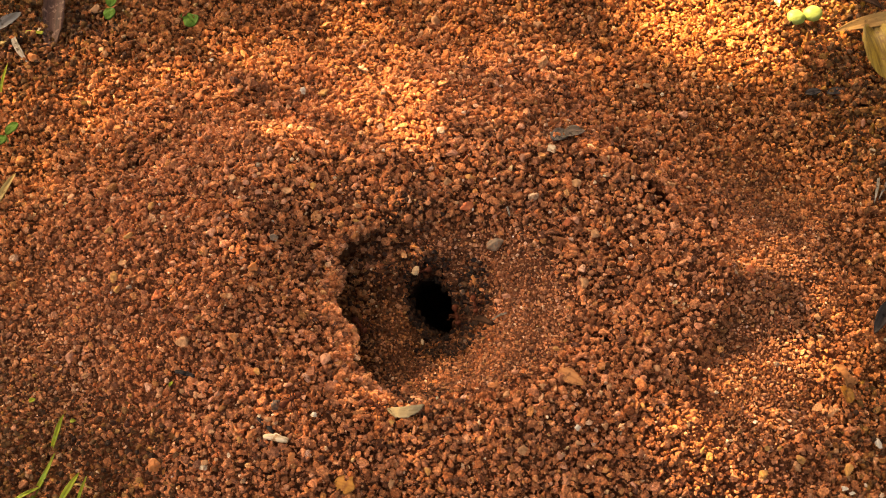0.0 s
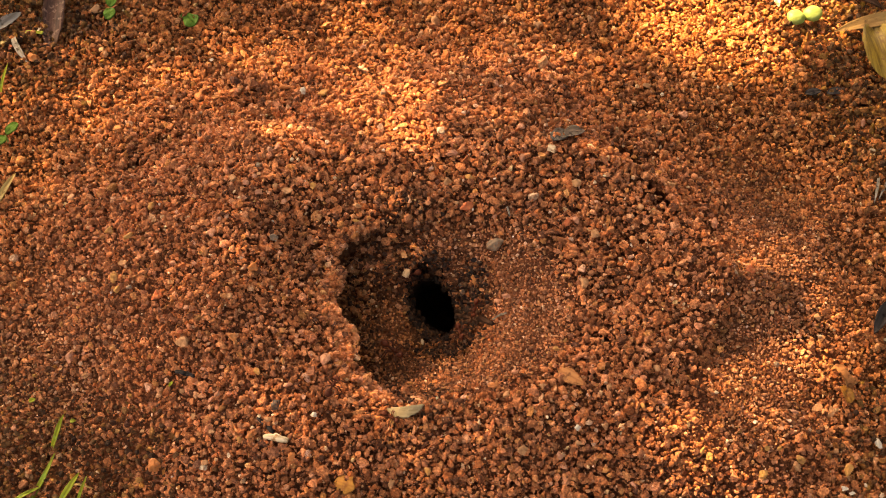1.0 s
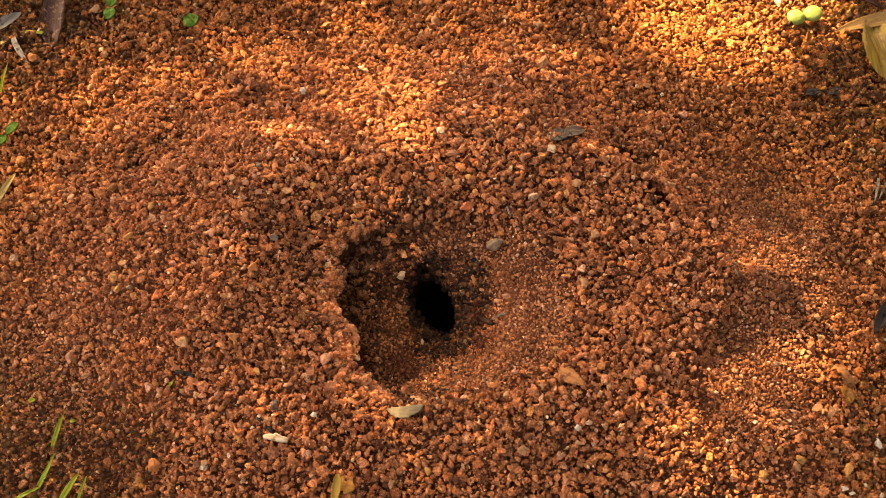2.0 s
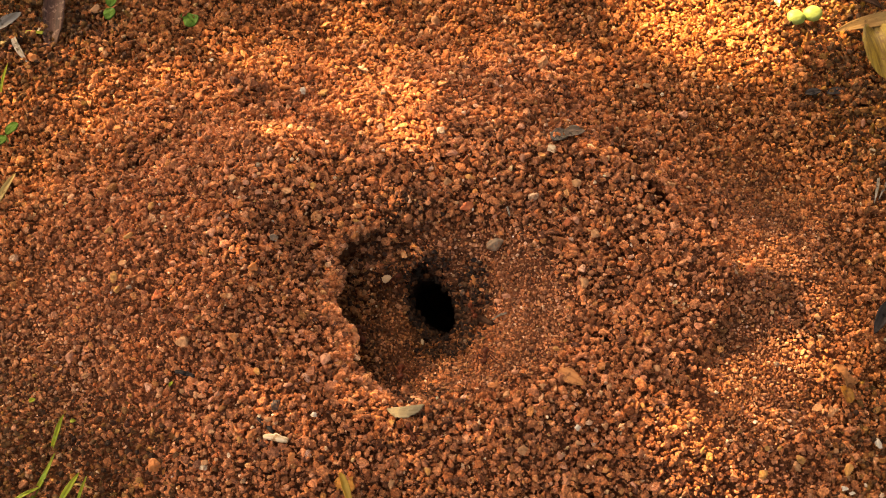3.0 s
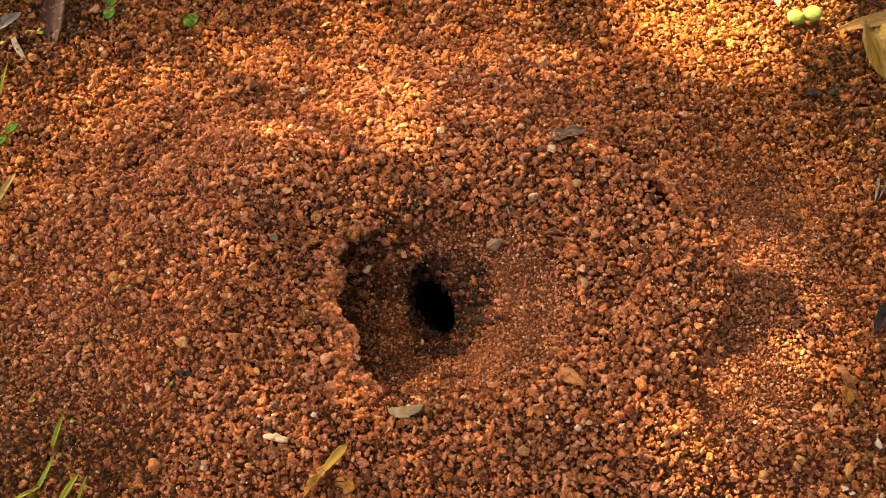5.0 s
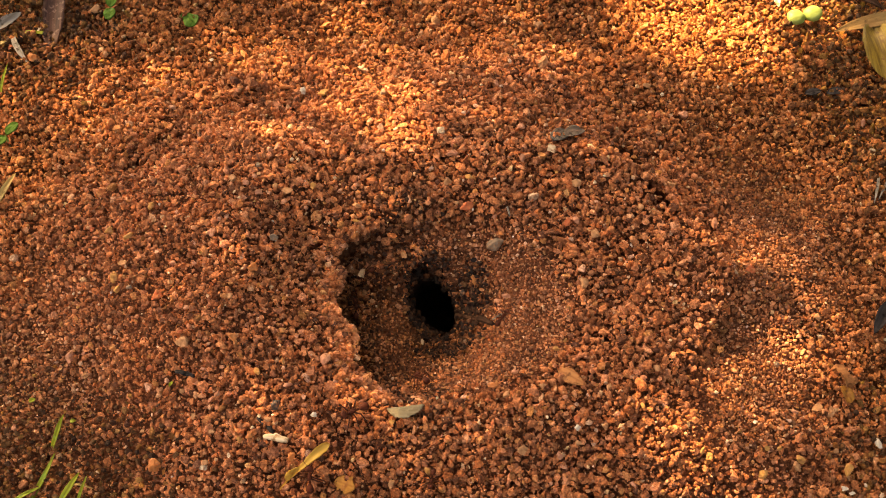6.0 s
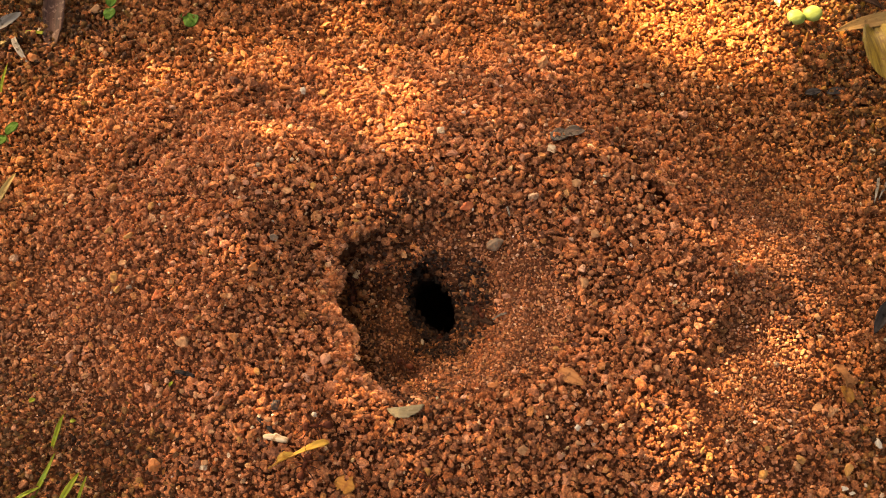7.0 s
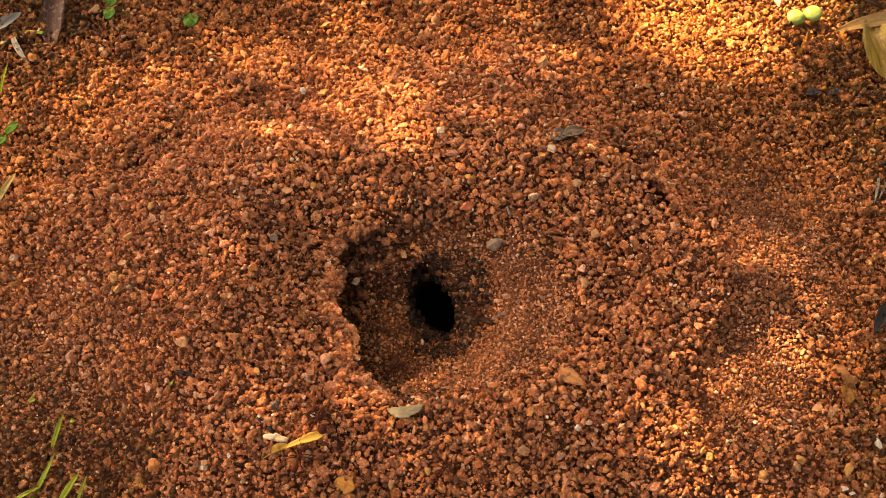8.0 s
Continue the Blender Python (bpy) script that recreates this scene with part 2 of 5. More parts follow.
def strew(name, pitch, low, high, level, lift, seed, keep, label, skew=2.0, steep=False, span=0.35, mat=None, shrink=0.44):
    rng = np.random.default_rng(seed)
    gx, gy = np.meshgrid(np.arange(-0.28, 0.28, pitch), np.arange(-0.15, 0.23, pitch))
    x, y = gx.ravel(), gy.ravel()
    x, y = x + rng.uniform(-0.6, 0.6, len(x)) * pitch, y + rng.uniform(-0.6, 0.6, len(y)) * pitch
    ok = in_stretch(x, y) & (rng.random(len(x)) < keep(x, y))
    ok &= hole_r(x, y) > 0.97
    for cx, cy, w, d in CREVICES:
        ok &= np.hypot(x - cx, y - cy) > w * 1.55
    x, y = x[ok], y[ok]
    if steep:
        ok = rng.random(len(x)) < ease(0.90, 0.70, ground_tilt(x, y)[:, 2])
        x, y = x[ok], y[ok]
    n = len(x)
    r = low + (high - low) * rng.random(n) ** skew
    r *= 1 - shrink * fineness(x, y)
    nrm = ground_tilt(x, y)
    p = np.stack([x, y, ground_z(x, y)], -1) + nrm * (r * rng.uniform(lift - span, lift + span, n))[:, None]
    shapes = lump_shapes(24, level, rng)
    pick = rng.integers(0, len(shapes), n)
    R = turns(n, rng)
    S = rng.uniform(0.8, 1.15, (n, 3)) * r[:, None]
    V, F, base = [], [], 0
    for k, (co, fa) in enumerate(shapes):
        w = np.flatnonzero(pick == k)
        c = np.einsum("nij,nvj->nvi", R[w], co[None] * S[w][:, None, :]) + p[w][:, None, :]
        V.append(c.reshape(-1, 3))
        F.append((fa[None] + (base + np.arange(len(w)) * len(co))[:, None, None]).reshape(-1, 3))
        base += len(w) * len(co)
    ob = new(name, mesh_from(name, np.concatenate(V), np.concatenate(F), mat or SOIL_CRUMB))
    STREWN[name] = (p, r)
    return tagged(ob, label, "soil", kind="stuff")


def grains_on(name, crumbs, each, low, high, seed, label):
    """Sand grains that stick to the upper side of crumbs already strewn."""
    rng = np.random.default_rng(seed)
    p, r = STREWN[crumbs]
    k = rng.poisson(each * np.minimum((r / r.mean()) ** 2, 3))
    p, r = np.repeat(p, k, 0), np.repeat(r, k)
    way = rng.normal(size=(len(p), 3))
    way[:, 2] = np.abs(way[:, 2]) - 0.35
    way[:, 1] -= 0.3
    way /= np.linalg.norm(way, axis=1, keepdims=True)
    size = low + (high - low) * rng.random(len(p)) ** 1.6
    at = p + way * (0.78 * r)[:, None]
    co = np.array([(1, 0, 0), (0, 1, 0), (0, 0, 1), (-1, 0, 0), (0, -1, 0), (0, 0, -1)], float)
    fa = np.array([(0, 1, 2), (1, 3, 2), (3, 4, 2), (4, 0, 2), (1, 0, 5), (3, 1, 5), (4, 3, 5), (0, 4, 5)])
    c = co[None] * rng.uniform(0.65, 1.2, (len(p), 6, 1)) * size[:, None, None]
    c = np.einsum("nij,nvj->nvi", turns(len(p), rng), c) + at[:, None, :]
    f = (fa[None] + (np.arange(len(p)) * 6)[:, None, None]).reshape(-1, 3)
    return tagged(new(name, mesh_from(name, c.reshape(-1, 3), f, SOIL_CRUMB)), label, "soil", kind="stuff")


STREWN = {}


def beyond_mound(x, y):
    """1 in the outer corners of the ground, darkened for leaf mould and for shade, 0 on the mound."""
    return ease(0.14, 0.215, np.abs(x) + 0.070 * ease(-0.06, -0.12, x) * ease(-0.05, -0.095, y) + 0.012 * lumps(x, y, 0.03, 51)) * ease(0.06, 0.12, np.abs(y - 0.03) + 0.06 * ease(0.17, 0.21, x) * ease(-0.02, 0.06, y) + 0.015 * lumps(x, y, 0.02, 52))


build_ground()
build_tunnel()
strew("coarse_soil_crumbs", 0.0043, 0.0011, 0.0029, 2, 0.40, 11, lambda x, y: (1 - 0.92 * fineness(x, y)) * (1 - 0.5 * beyond_mound(x, y)), "coarse rust-red soil crumbs heaped by ants on the mound", 1.9)
strew("soil_crumbs", 0.00182, 0.0007, 0.0021, 1, 0.05, 12, lambda x, y: (0.97 - 0.62 * fineness(x, y)) * (1 - 0.4 * beyond_mound(x, y)), "small rust-brown soil crumbs covering the mound", 1.5)
strew("fine_grit", 0.00165, 0.0006, 0.0011, 0, -1.0, 23, lambda x, y: 0.88 - 0.45 * fineness(x, y), "fine red-brown grit between the soil crumbs", 1.2, False, 0.8)
grains_on("sand_grains", "coarse_soil_crumbs", 3.0, 0.00028, 0.00065, 13, "reddish sand grains stuck to the coarse crumbs")
grains_on("sand_grains", "soil_crumbs", 0.35, 0.00028, 0.00060, 19, "reddish sand grains stuck to the small crumbs")
GLINT = soil("quartz_grit", [(0.0, (0.50, 0.24, 0.11)), (0.6, (0.62, 0.38, 0.21)), (1.0, (0.76, 0.56, 0.38))], True)
strew("quartz_grit", 0.0060, 0.0005, 0.0013, 1, 1.4, 17, lambda x, y: 0.3 + 0 * x, "sparse pale quartz grit on the red soil", 2.0, False, 0.6, GLINT)
# organic topsoil colour that also paints the shade of the outer corners
MOULD_SHADE = soil("leaf_mould_shade", [(0.0, (0.045, 0.019, 0.009)), (0.5, (0.12, 0.050, 0.018)), (0.85, (0.25, 0.108, 0.032)), (1.0, (0.42, 0.19, 0.05))], True)


strew("mould_shade_crumbs", 0.0023, 0.0011, 0.0024, 1, 0.7, 18, lambda x, y: 0.95 * beyond_mound(x, y), "dark brown crumbs beside the mound, for leaf mould and corner shade", 1.8, False, 0.5, MOULD_SHADE)
# damp soil, its colour darker still for the shade under the broken edge
DAMP_SHADED = soil("damp_shaded_red_soil", [(0.0, (0.04, 0.016, 0.008)), (0.5, (0.125, 0.046, 0.019)), (0.9, (0.25, 0.095, 0.038)), (1.0, (0.46, 0.20, 0.09))], True)


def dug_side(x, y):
    """1 on the freshly dug side of the crater, coloured dark for damp and for shade."""
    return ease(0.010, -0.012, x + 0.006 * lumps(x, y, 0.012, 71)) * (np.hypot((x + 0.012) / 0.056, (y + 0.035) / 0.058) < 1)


strew("slope_crumbs", 0.0014, 0.0006, 0.0019, 1, 0.1, 15, lambda x, y: 0.8 * (1 - dug_side(x, y)), "loose crumbs on the steep sides of the mound", 1.8, True)
strew("damp_shaded_crumbs", 0.0013, 0.0006, 0.0020, 1, 0.3, 20, lambda x, y: 0.95 * dug_side(x, y) * (x > np.interp(y, EDGE_Y, EDGE_X) - ragged_edge(x, y) + 0.001), "damp red crumbs on the crater's dug wall, darkened for shade", 1.8, False, 0.4, DAMP_SHADED)
SUBSOIL = soil("brown_subsoil", [(0.0, (0.10, 0.042, 0.022)), (0.08, (0.23, 0.090, 0.042)), (0.40, (0.36, 0.141, 0.064)),
                                (0.75, (0.46, 0.187, 0.086)), (0.92, (0.56, 0.240, 0.115)), (1.0, (0.68, 0.42, 0.26))], True)
strew("bowl_crumbs", 0.0028, 0.0010, 0.0026, 2, 0.2, 16, lambda x, y: 0.62 * ease(0.3, 0.7, fineness(x, y)) * (y < 0.0) * (1 - 0.6 * dug_side(x, y)), "rust-brown crumbs fallen onto the crater's floor", 1.8, False, 0.35, SUBSOIL)
strew("bowl_grit", 0.00125, 0.0006, 0.0014, 1, 0.35, 14, lambda x, y: 0.92 * ease(0.3, 0.7, fineness(x, y)) * (1 - 0.6 * dug_side(x, y)), "fine dark red grit on the crater's floor", 1.6, False, 0.6, SUBSOIL, 0.25)


# ---------------------------------------------------------------- shade
def leaf_material(name, dark, light, rough=0.5):
    m, n, links, b = shader(name, rough, 0.4)
    r = ramp(n, [(0.3, dark), (0.7, light)])
    links.new(grain(n, links, 40, 4).outputs[0], r.inputs[0])
    links.new(r.outputs[0], b.inputs["Base Color"])
    return m


CROWN = leaf_material("shrub_leaf", (0.035, 0.07, 0.015), (0.09, 0.14, 0.03))
BARK = leaf_material("bark", (0.08, 0.05, 0.03), (0.2, 0.14, 0.09), 0.9)

# gaps set in the unseen crown, as the ellipses of sunlight that they let onto the ground: centre, half axes, openness
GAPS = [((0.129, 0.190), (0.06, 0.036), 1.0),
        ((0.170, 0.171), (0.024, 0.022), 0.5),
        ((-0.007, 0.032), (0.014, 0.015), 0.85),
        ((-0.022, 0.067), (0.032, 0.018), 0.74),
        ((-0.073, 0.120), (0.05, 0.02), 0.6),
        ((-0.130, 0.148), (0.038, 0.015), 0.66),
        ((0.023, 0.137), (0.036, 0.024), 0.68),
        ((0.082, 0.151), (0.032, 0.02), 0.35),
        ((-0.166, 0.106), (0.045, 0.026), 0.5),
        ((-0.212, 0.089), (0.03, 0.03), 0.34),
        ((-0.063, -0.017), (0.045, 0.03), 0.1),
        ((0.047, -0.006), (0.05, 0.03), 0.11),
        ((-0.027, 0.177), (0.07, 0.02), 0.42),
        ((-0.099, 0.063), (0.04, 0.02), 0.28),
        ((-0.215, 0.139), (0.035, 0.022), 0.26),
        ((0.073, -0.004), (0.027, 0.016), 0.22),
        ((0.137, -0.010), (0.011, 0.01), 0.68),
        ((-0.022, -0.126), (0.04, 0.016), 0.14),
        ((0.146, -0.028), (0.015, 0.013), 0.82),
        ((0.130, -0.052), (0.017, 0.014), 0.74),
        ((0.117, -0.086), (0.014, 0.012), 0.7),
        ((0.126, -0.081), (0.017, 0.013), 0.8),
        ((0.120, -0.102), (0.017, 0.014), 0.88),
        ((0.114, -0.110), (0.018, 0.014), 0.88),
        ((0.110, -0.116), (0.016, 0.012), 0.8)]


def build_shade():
    # a crown out of view, added to block the sun except through GAPS
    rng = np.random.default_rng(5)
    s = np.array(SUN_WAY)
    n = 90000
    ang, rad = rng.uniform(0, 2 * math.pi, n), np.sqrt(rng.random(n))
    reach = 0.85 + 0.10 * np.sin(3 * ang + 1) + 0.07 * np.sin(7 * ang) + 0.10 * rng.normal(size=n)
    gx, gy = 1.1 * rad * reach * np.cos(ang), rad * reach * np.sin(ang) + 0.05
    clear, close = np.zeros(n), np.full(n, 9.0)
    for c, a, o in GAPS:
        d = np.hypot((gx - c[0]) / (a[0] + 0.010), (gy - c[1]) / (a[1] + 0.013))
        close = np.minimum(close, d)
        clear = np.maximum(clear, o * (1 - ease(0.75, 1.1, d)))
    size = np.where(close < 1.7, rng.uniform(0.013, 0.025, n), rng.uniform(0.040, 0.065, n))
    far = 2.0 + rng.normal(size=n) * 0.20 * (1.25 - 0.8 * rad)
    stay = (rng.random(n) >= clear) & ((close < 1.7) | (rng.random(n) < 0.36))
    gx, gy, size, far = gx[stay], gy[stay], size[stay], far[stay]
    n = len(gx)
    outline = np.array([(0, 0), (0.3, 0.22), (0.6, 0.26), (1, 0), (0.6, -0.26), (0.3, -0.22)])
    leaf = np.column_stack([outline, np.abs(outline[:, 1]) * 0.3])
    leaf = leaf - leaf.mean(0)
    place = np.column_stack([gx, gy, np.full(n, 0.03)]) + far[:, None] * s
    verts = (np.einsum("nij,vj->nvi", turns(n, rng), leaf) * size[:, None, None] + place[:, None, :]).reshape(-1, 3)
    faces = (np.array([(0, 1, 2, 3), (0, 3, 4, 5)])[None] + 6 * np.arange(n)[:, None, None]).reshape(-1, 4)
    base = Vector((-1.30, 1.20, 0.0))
    shrub = tagged(new("shrub"), "unseen leafy green shrub added to shade the nest", "shrub")
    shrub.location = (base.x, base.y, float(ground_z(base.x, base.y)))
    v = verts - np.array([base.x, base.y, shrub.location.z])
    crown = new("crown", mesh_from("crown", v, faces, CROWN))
    crown.parent = shrub
    bm = bmesh.new()
    tips = [Vector((0.55, -0.55, 1.25)), Vector((0.75, -0.1, 1.3)), Vector((0.1, -0.60, 1.35)), Vector((0.3, 0.3, 1.35)), Vector((-0.4, 0.1, 1.3))]
    for tip in tips:
        rings = []
        for i in range(7):
            t = i / 6
            c = Vector((tip.x * t ** 1.6, tip.y * t ** 1.6, tip.z * t))
            w = 0.022 * (1 - 0.8 * t)
            rings.append([bm.verts.new(c + Vector((w * math.cos(k * math.pi / 4), w * math.sin(k * math.pi / 4), 0))) for k in range(8)])
        for a, b in zip(rings, rings[1:]):
            for k in range(8):
                bm.faces.new((a[k], a[(k + 1) % 8], b[(k + 1) % 8], b[k]))
    me = bpy.data.meshes.new("stem")
    bm.to_mesh(me)
    me.materials.append(BARK)
    stem = new("stem", me)
    stem.parent = shrub
    return shrub


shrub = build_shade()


def build_side_shade():
    """A second, unseen shrub added beside the nest to take the skylight from that side."""
    rng = np.random.default_rng(8)
    base = Vector((0.85, 0.05, 0.0))
    ob = tagged(new("shrub"), "unseen low dense green shrub added to shade one side of the nest", "shrub")
    ob.location = (base.x, base.y, float(ground_z(base.x, base.y)))
    n = 9000
    way = rng.normal(size=(n, 3))
    way /= np.linalg.norm(way, axis=1, keepdims=True)
    bulge = 1 + 0.16 * np.sin(4 * way[:, 0] + 3 * way[:, 1]) + 0.14 * np.sin(7 * way[:, 1] - 5 * way[:, 2])
    p = way * (rng.random(n) ** 0.3 * bulge)[:, None] * np.array((0.36, 0.72, 0.40)) + np.array((0, 0, 0.48))
    p = p[p[:, 2] > 0.06]
    outline = np.array([(0, 0), (0.3, 0.22), (0.6, 0.26), (1, 0), (0.6, -0.26), (0.3, -0.22)])
    leaf = np.column_stack([outline, np.abs(outline[:, 1]) * 0.3])
    size = rng.uniform(0.04, 0.075, len(p))
    v = (np.einsum("nij,vj->nvi", turns(len(p), rng), leaf - leaf.mean(0)) * size[:, None, None] + p[:, None, :]).reshape(-1, 3)
    f = (np.array([(0, 1, 2, 3), (0, 3, 4, 5)])[None] + 6 * np.arange(len(p))[:, None, None]).reshape(-1, 4)
    crown = new("crown", mesh_from("crown", v, f, CROWN))
    crown.parent = ob
    bm = bmesh.new()
    for tip in (Vector((-0.15, 0.3, 0.6)), Vector((0.1, -0.35, 0.6)), Vector((0.0, 0.0, 0.75)), Vector((-0.12, -0.12, 0.6))):
        rings = []
        for i in range(6):
            t = i / 5
            c, w = Vector((tip.x * t ** 1.5, tip.y * t ** 1.5, tip.z * t - 0.01)), 0.014 * (1 - 0.8 * t)
            rings.append([bm.verts.new(c + Vector((w * math.cos(k * math.pi / 4), w * math.sin(k * math.pi / 4), 0))) for k in range(8)])
        for a, b in zip(rings, rings[1:]):
            for k in range(8):
                bm.faces.new((a[k], a[(k + 1) % 8], b[(k + 1) % 8], b[k]))
    me = bpy.data.meshes.new("stem")
    bm.to_mesh(me)
    bm.free()
    me.materials.append(BARK)
    new("stem", me).parent = ob


build_side_shade()


# ---------------------------------------------------------------- shapes for the things
def part(name, me, parent, label=""):
    ob = new(name, me)
    ob.parent = parent
    return tagged(ob, label)


def skin(name, bm, mat, smooth=True):
    me = bpy.data.meshes.new(name)
    bmesh.ops.recalc_face_normals(bm, faces=bm.faces)
    for f in bm.faces:
        f.smooth = smooth
    bm.to_mesh(me)
    bm.free()
    me.materials.append(mat)
    return me


def stone_mesh(name, size, mat, seed, cuts=13, rough=0.13):
    """A worn pebble: a ball planed by cuts, with dents, of the given three diameters."""
    rng = np.random.default_rng(seed)
    bm = bmesh.new()
    bmesh.ops.create_icosphere(bm, subdivisions=4, radius=1)
    co = np.array([v.co[:] for v in bm.verts])
    for _ in range(cuts):
        c = rng.normal(size=3)
        c /= np.linalg.norm(c)
        over = co @ c - rng.uniform(0.42, 0.8)
        co = co - np.outer(np.maximum(over, 0), c) * 0.97
    for v, c in zip(bm.verts, co):
        c = c * (1 + rough * noise.noise(Vector(c) * 1.7 + Vector((seed, 0, 0))) * 2 + rough * 0.6 * noise.noise(Vector(c) * 5 + Vector((0, seed, 0))))
        v.co = Vector((c[0] * size[0] / 2, c[1] * size[1] / 2, c[2] * size[2] / 2))
    return skin(name, bm, mat)


def blade_mesh(name, length, width, mat, outline, arch=0.0, fold=0.0, curl=0.0, thick=0.00025, steps=16, across=6, ragged=0.0, seed=0, half=False):
    """A leaf along x from 0 to its length. outline(t): share of the half width; arch: rise of the middle; fold: lift of the margins; curl: twist in radians."""
    rng = np.random.default_rng(seed)
    bm = bmesh.new()
    rows = {1: [], -1: []}
    nick = rng.uniform(-1, 1, (steps + 1, 2)) * ragged
    for i in range(steps + 1):
        t = i / steps
        w = max(outline(t), 0.02) * width / 2
        for side in (1, -1):
            row = []
            for j in range(across + 1):
                u = -j / across if half else 2 * j / across - 1
                y = u * w * (1 + nick[i, 0 if u < 0 else 1] * abs(u))
                z = fold * abs(u) ** 1.5 * w + arch * length * 4 * t * (1 - t)
                a = curl * (t - 0.5)
                yy, zz = y * math.cos(a) - z * math.sin(a) * 0.6, z + y * math.sin(a)
                zz += 0.03 * width * math.sin(9 * t + 3 * u + seed)
                row.append(bm.verts.new((t * length, yy, zz + side * thick / 2)))
            rows[side].append(row)
    for side in (1, -1):
        for a, b in zip(rows[side], rows[side][1:]):
            for j in range(across):
                bm.faces.new((a[j], b[j], b[j + 1], a[j + 1]))
    top, low = rows[1], rows[-1]
    for i in range(steps):
        for j in (0, across):
            bm.faces.new((top[i][j], top[i + 1][j], low[i + 1][j], low[i][j]))
    for i in (0, steps):
        for j in range(across):
            bm.faces.new((top[i][j], top[i][j + 1], low[i][j + 1], low[i][j]))
    return skin(name, bm, mat)


def tube_mesh(name, points, radii, mat, sides=7):
    bm = bmesh.new()
    rings = []
    for i, p in enumerate(points):
        p = Vector(p)
        a = Vector(points[max(i - 1, 0)])
        b = Vector(points[min(i + 1, len(points) - 1)])
        q = (b - a).to_track_quat("Z", "Y")
        rings.append([bm.verts.new(p + q @ Vector((radii[i] * math.cos(k * 2 * math.pi / sides), radii[i] * math.sin(k * 2 * math.pi / sides), 0))) for k in range(sides)])
    for a, b in zip(rings, rings[1:]):
        for k in range(sides):
            bm.faces.new((a[k], a[(k + 1) % sides], b[(k + 1) % sides], b[k]))
    bm.faces.new(rings[0])
    bm.faces.new(rings[-1])
    return skin(name, bm, mat)


def lay(x1, y1, up1, x2, y2, up2, roll=0):
    """The pose, and the length, of a thing that lies from one place on the ground to another, each end raised by so much."""
    a = Vector((x1, y1, float(ground_z(x1, y1)) + up1))
    b = Vector((x2, y2, float(ground_z(x2, y2)) + up2))
    d = b - a
    m = Matrix.Translation(a) @ d.to_track_quat("X", "Z").to_matrix().to_4x4() @ pose(0, 0, 0, roll)
    return m, d.length


def leafy(t):
    return math.sin(math.pi * min(max(t, 0.0), 1.0) ** 0.85) ** 0.75


def oval(t):
    return math.sqrt(max(0.0, 1 - (2 * t - 1) ** 2))


def grassy(t):
    return min(1.0, (1 - t) * 2.2) ** 0.7 * (0.75 + 0.25 * t)


def torn(t):
    """A dead leaf whose tip is torn off."""
    return float(np.interp(t, [0, 0.2, 0.6, 0.85, 0.93, 1.0], [0.5, 0.9, 1.0, 0.85, 0.7, 0.25]))


def lobed(t):
    """A ragged chip with a few blunt lobes."""
    return float(np.interp(t, [0, 0.12, 0.28, 0.42, 0.55, 0.70, 0.86, 1.0], [0.12, 0.50, 0.95, 0.62, 0.80, 1.0, 0.55, 0.15]))


def strip(t):
    return 0.9 + 0.1 * math.sin(7 * t)


def clubbed(t):
    """A strip cut from a leaf: a thin tail that widens to a blunt, cut end."""
    return float(np.interp(t, [0, 0.18, 0.38, 0.55, 0.80, 0.93, 1.0], [0.14, 0.26, 0.40, 0.66, 1.0, 0.92, 0.40]))


def snipped(t):
    """A cut piece of leaf: a drawn-out point at one end, broad and cut off at the other."""
    return float(np.interp(t, [0, 0.12, 0.22, 0.32, 0.5, 0.75, 0.92, 1.0], [0.10, 0.22, 0.75, 0.48, 0.70, 1.0, 0.85, 0.25]))


def shading_twig():
    """An unseen twig added below the shrub's crown; its few long leaves sharpen the shade at the rim."""
    s = SUN_WAY
    foot = Vector((0.108, -0.052, 0.03))
    pts = [foot + s * (0.40 + 1.5 * i / 11) + Vector((0.004 * math.sin(1.7 * i), 0.004 * math.cos(2.3 * i), 0)) * min(i, 3) for i in range(12)]
    at = Vector(shrub.location)
    part("twig", tube_mesh("twig", [tuple(p - at) for p in pts], [0.0016 + 0.0004 * i for i in range(12)], BARK), shrub)
    for start, end, out, width in (((0.130, -0.022), (0.088, -0.094), 0.42, 0.014), ((0.106, -0.048), (0.060, -0.105), 0.44, 0.024),
                                   ((0.104, -0.046), (0.050, -0.030), 0.47, 0.026), ((0.128, -0.047), (0.151, -0.012), 0.43, 0.011)):
        a, b = (Vector((*p, 0.03)) + s * out - at for p in (start, end))
        b = b - s * (b - a).dot(s)
        x = (b - a).normalized()
        turn = Matrix((x, s.cross(x), s)).transposed().to_4x4()
        leaf = part("leaf", blade_mesh("leaf", (b - a).length, width, CROWN, leafy, 0.02, 0.15, 0.0, 0.0003, 14, 6), shrub)
        leaf.matrix_basis = Matrix.Translation(a) @ turn


shading_twig()


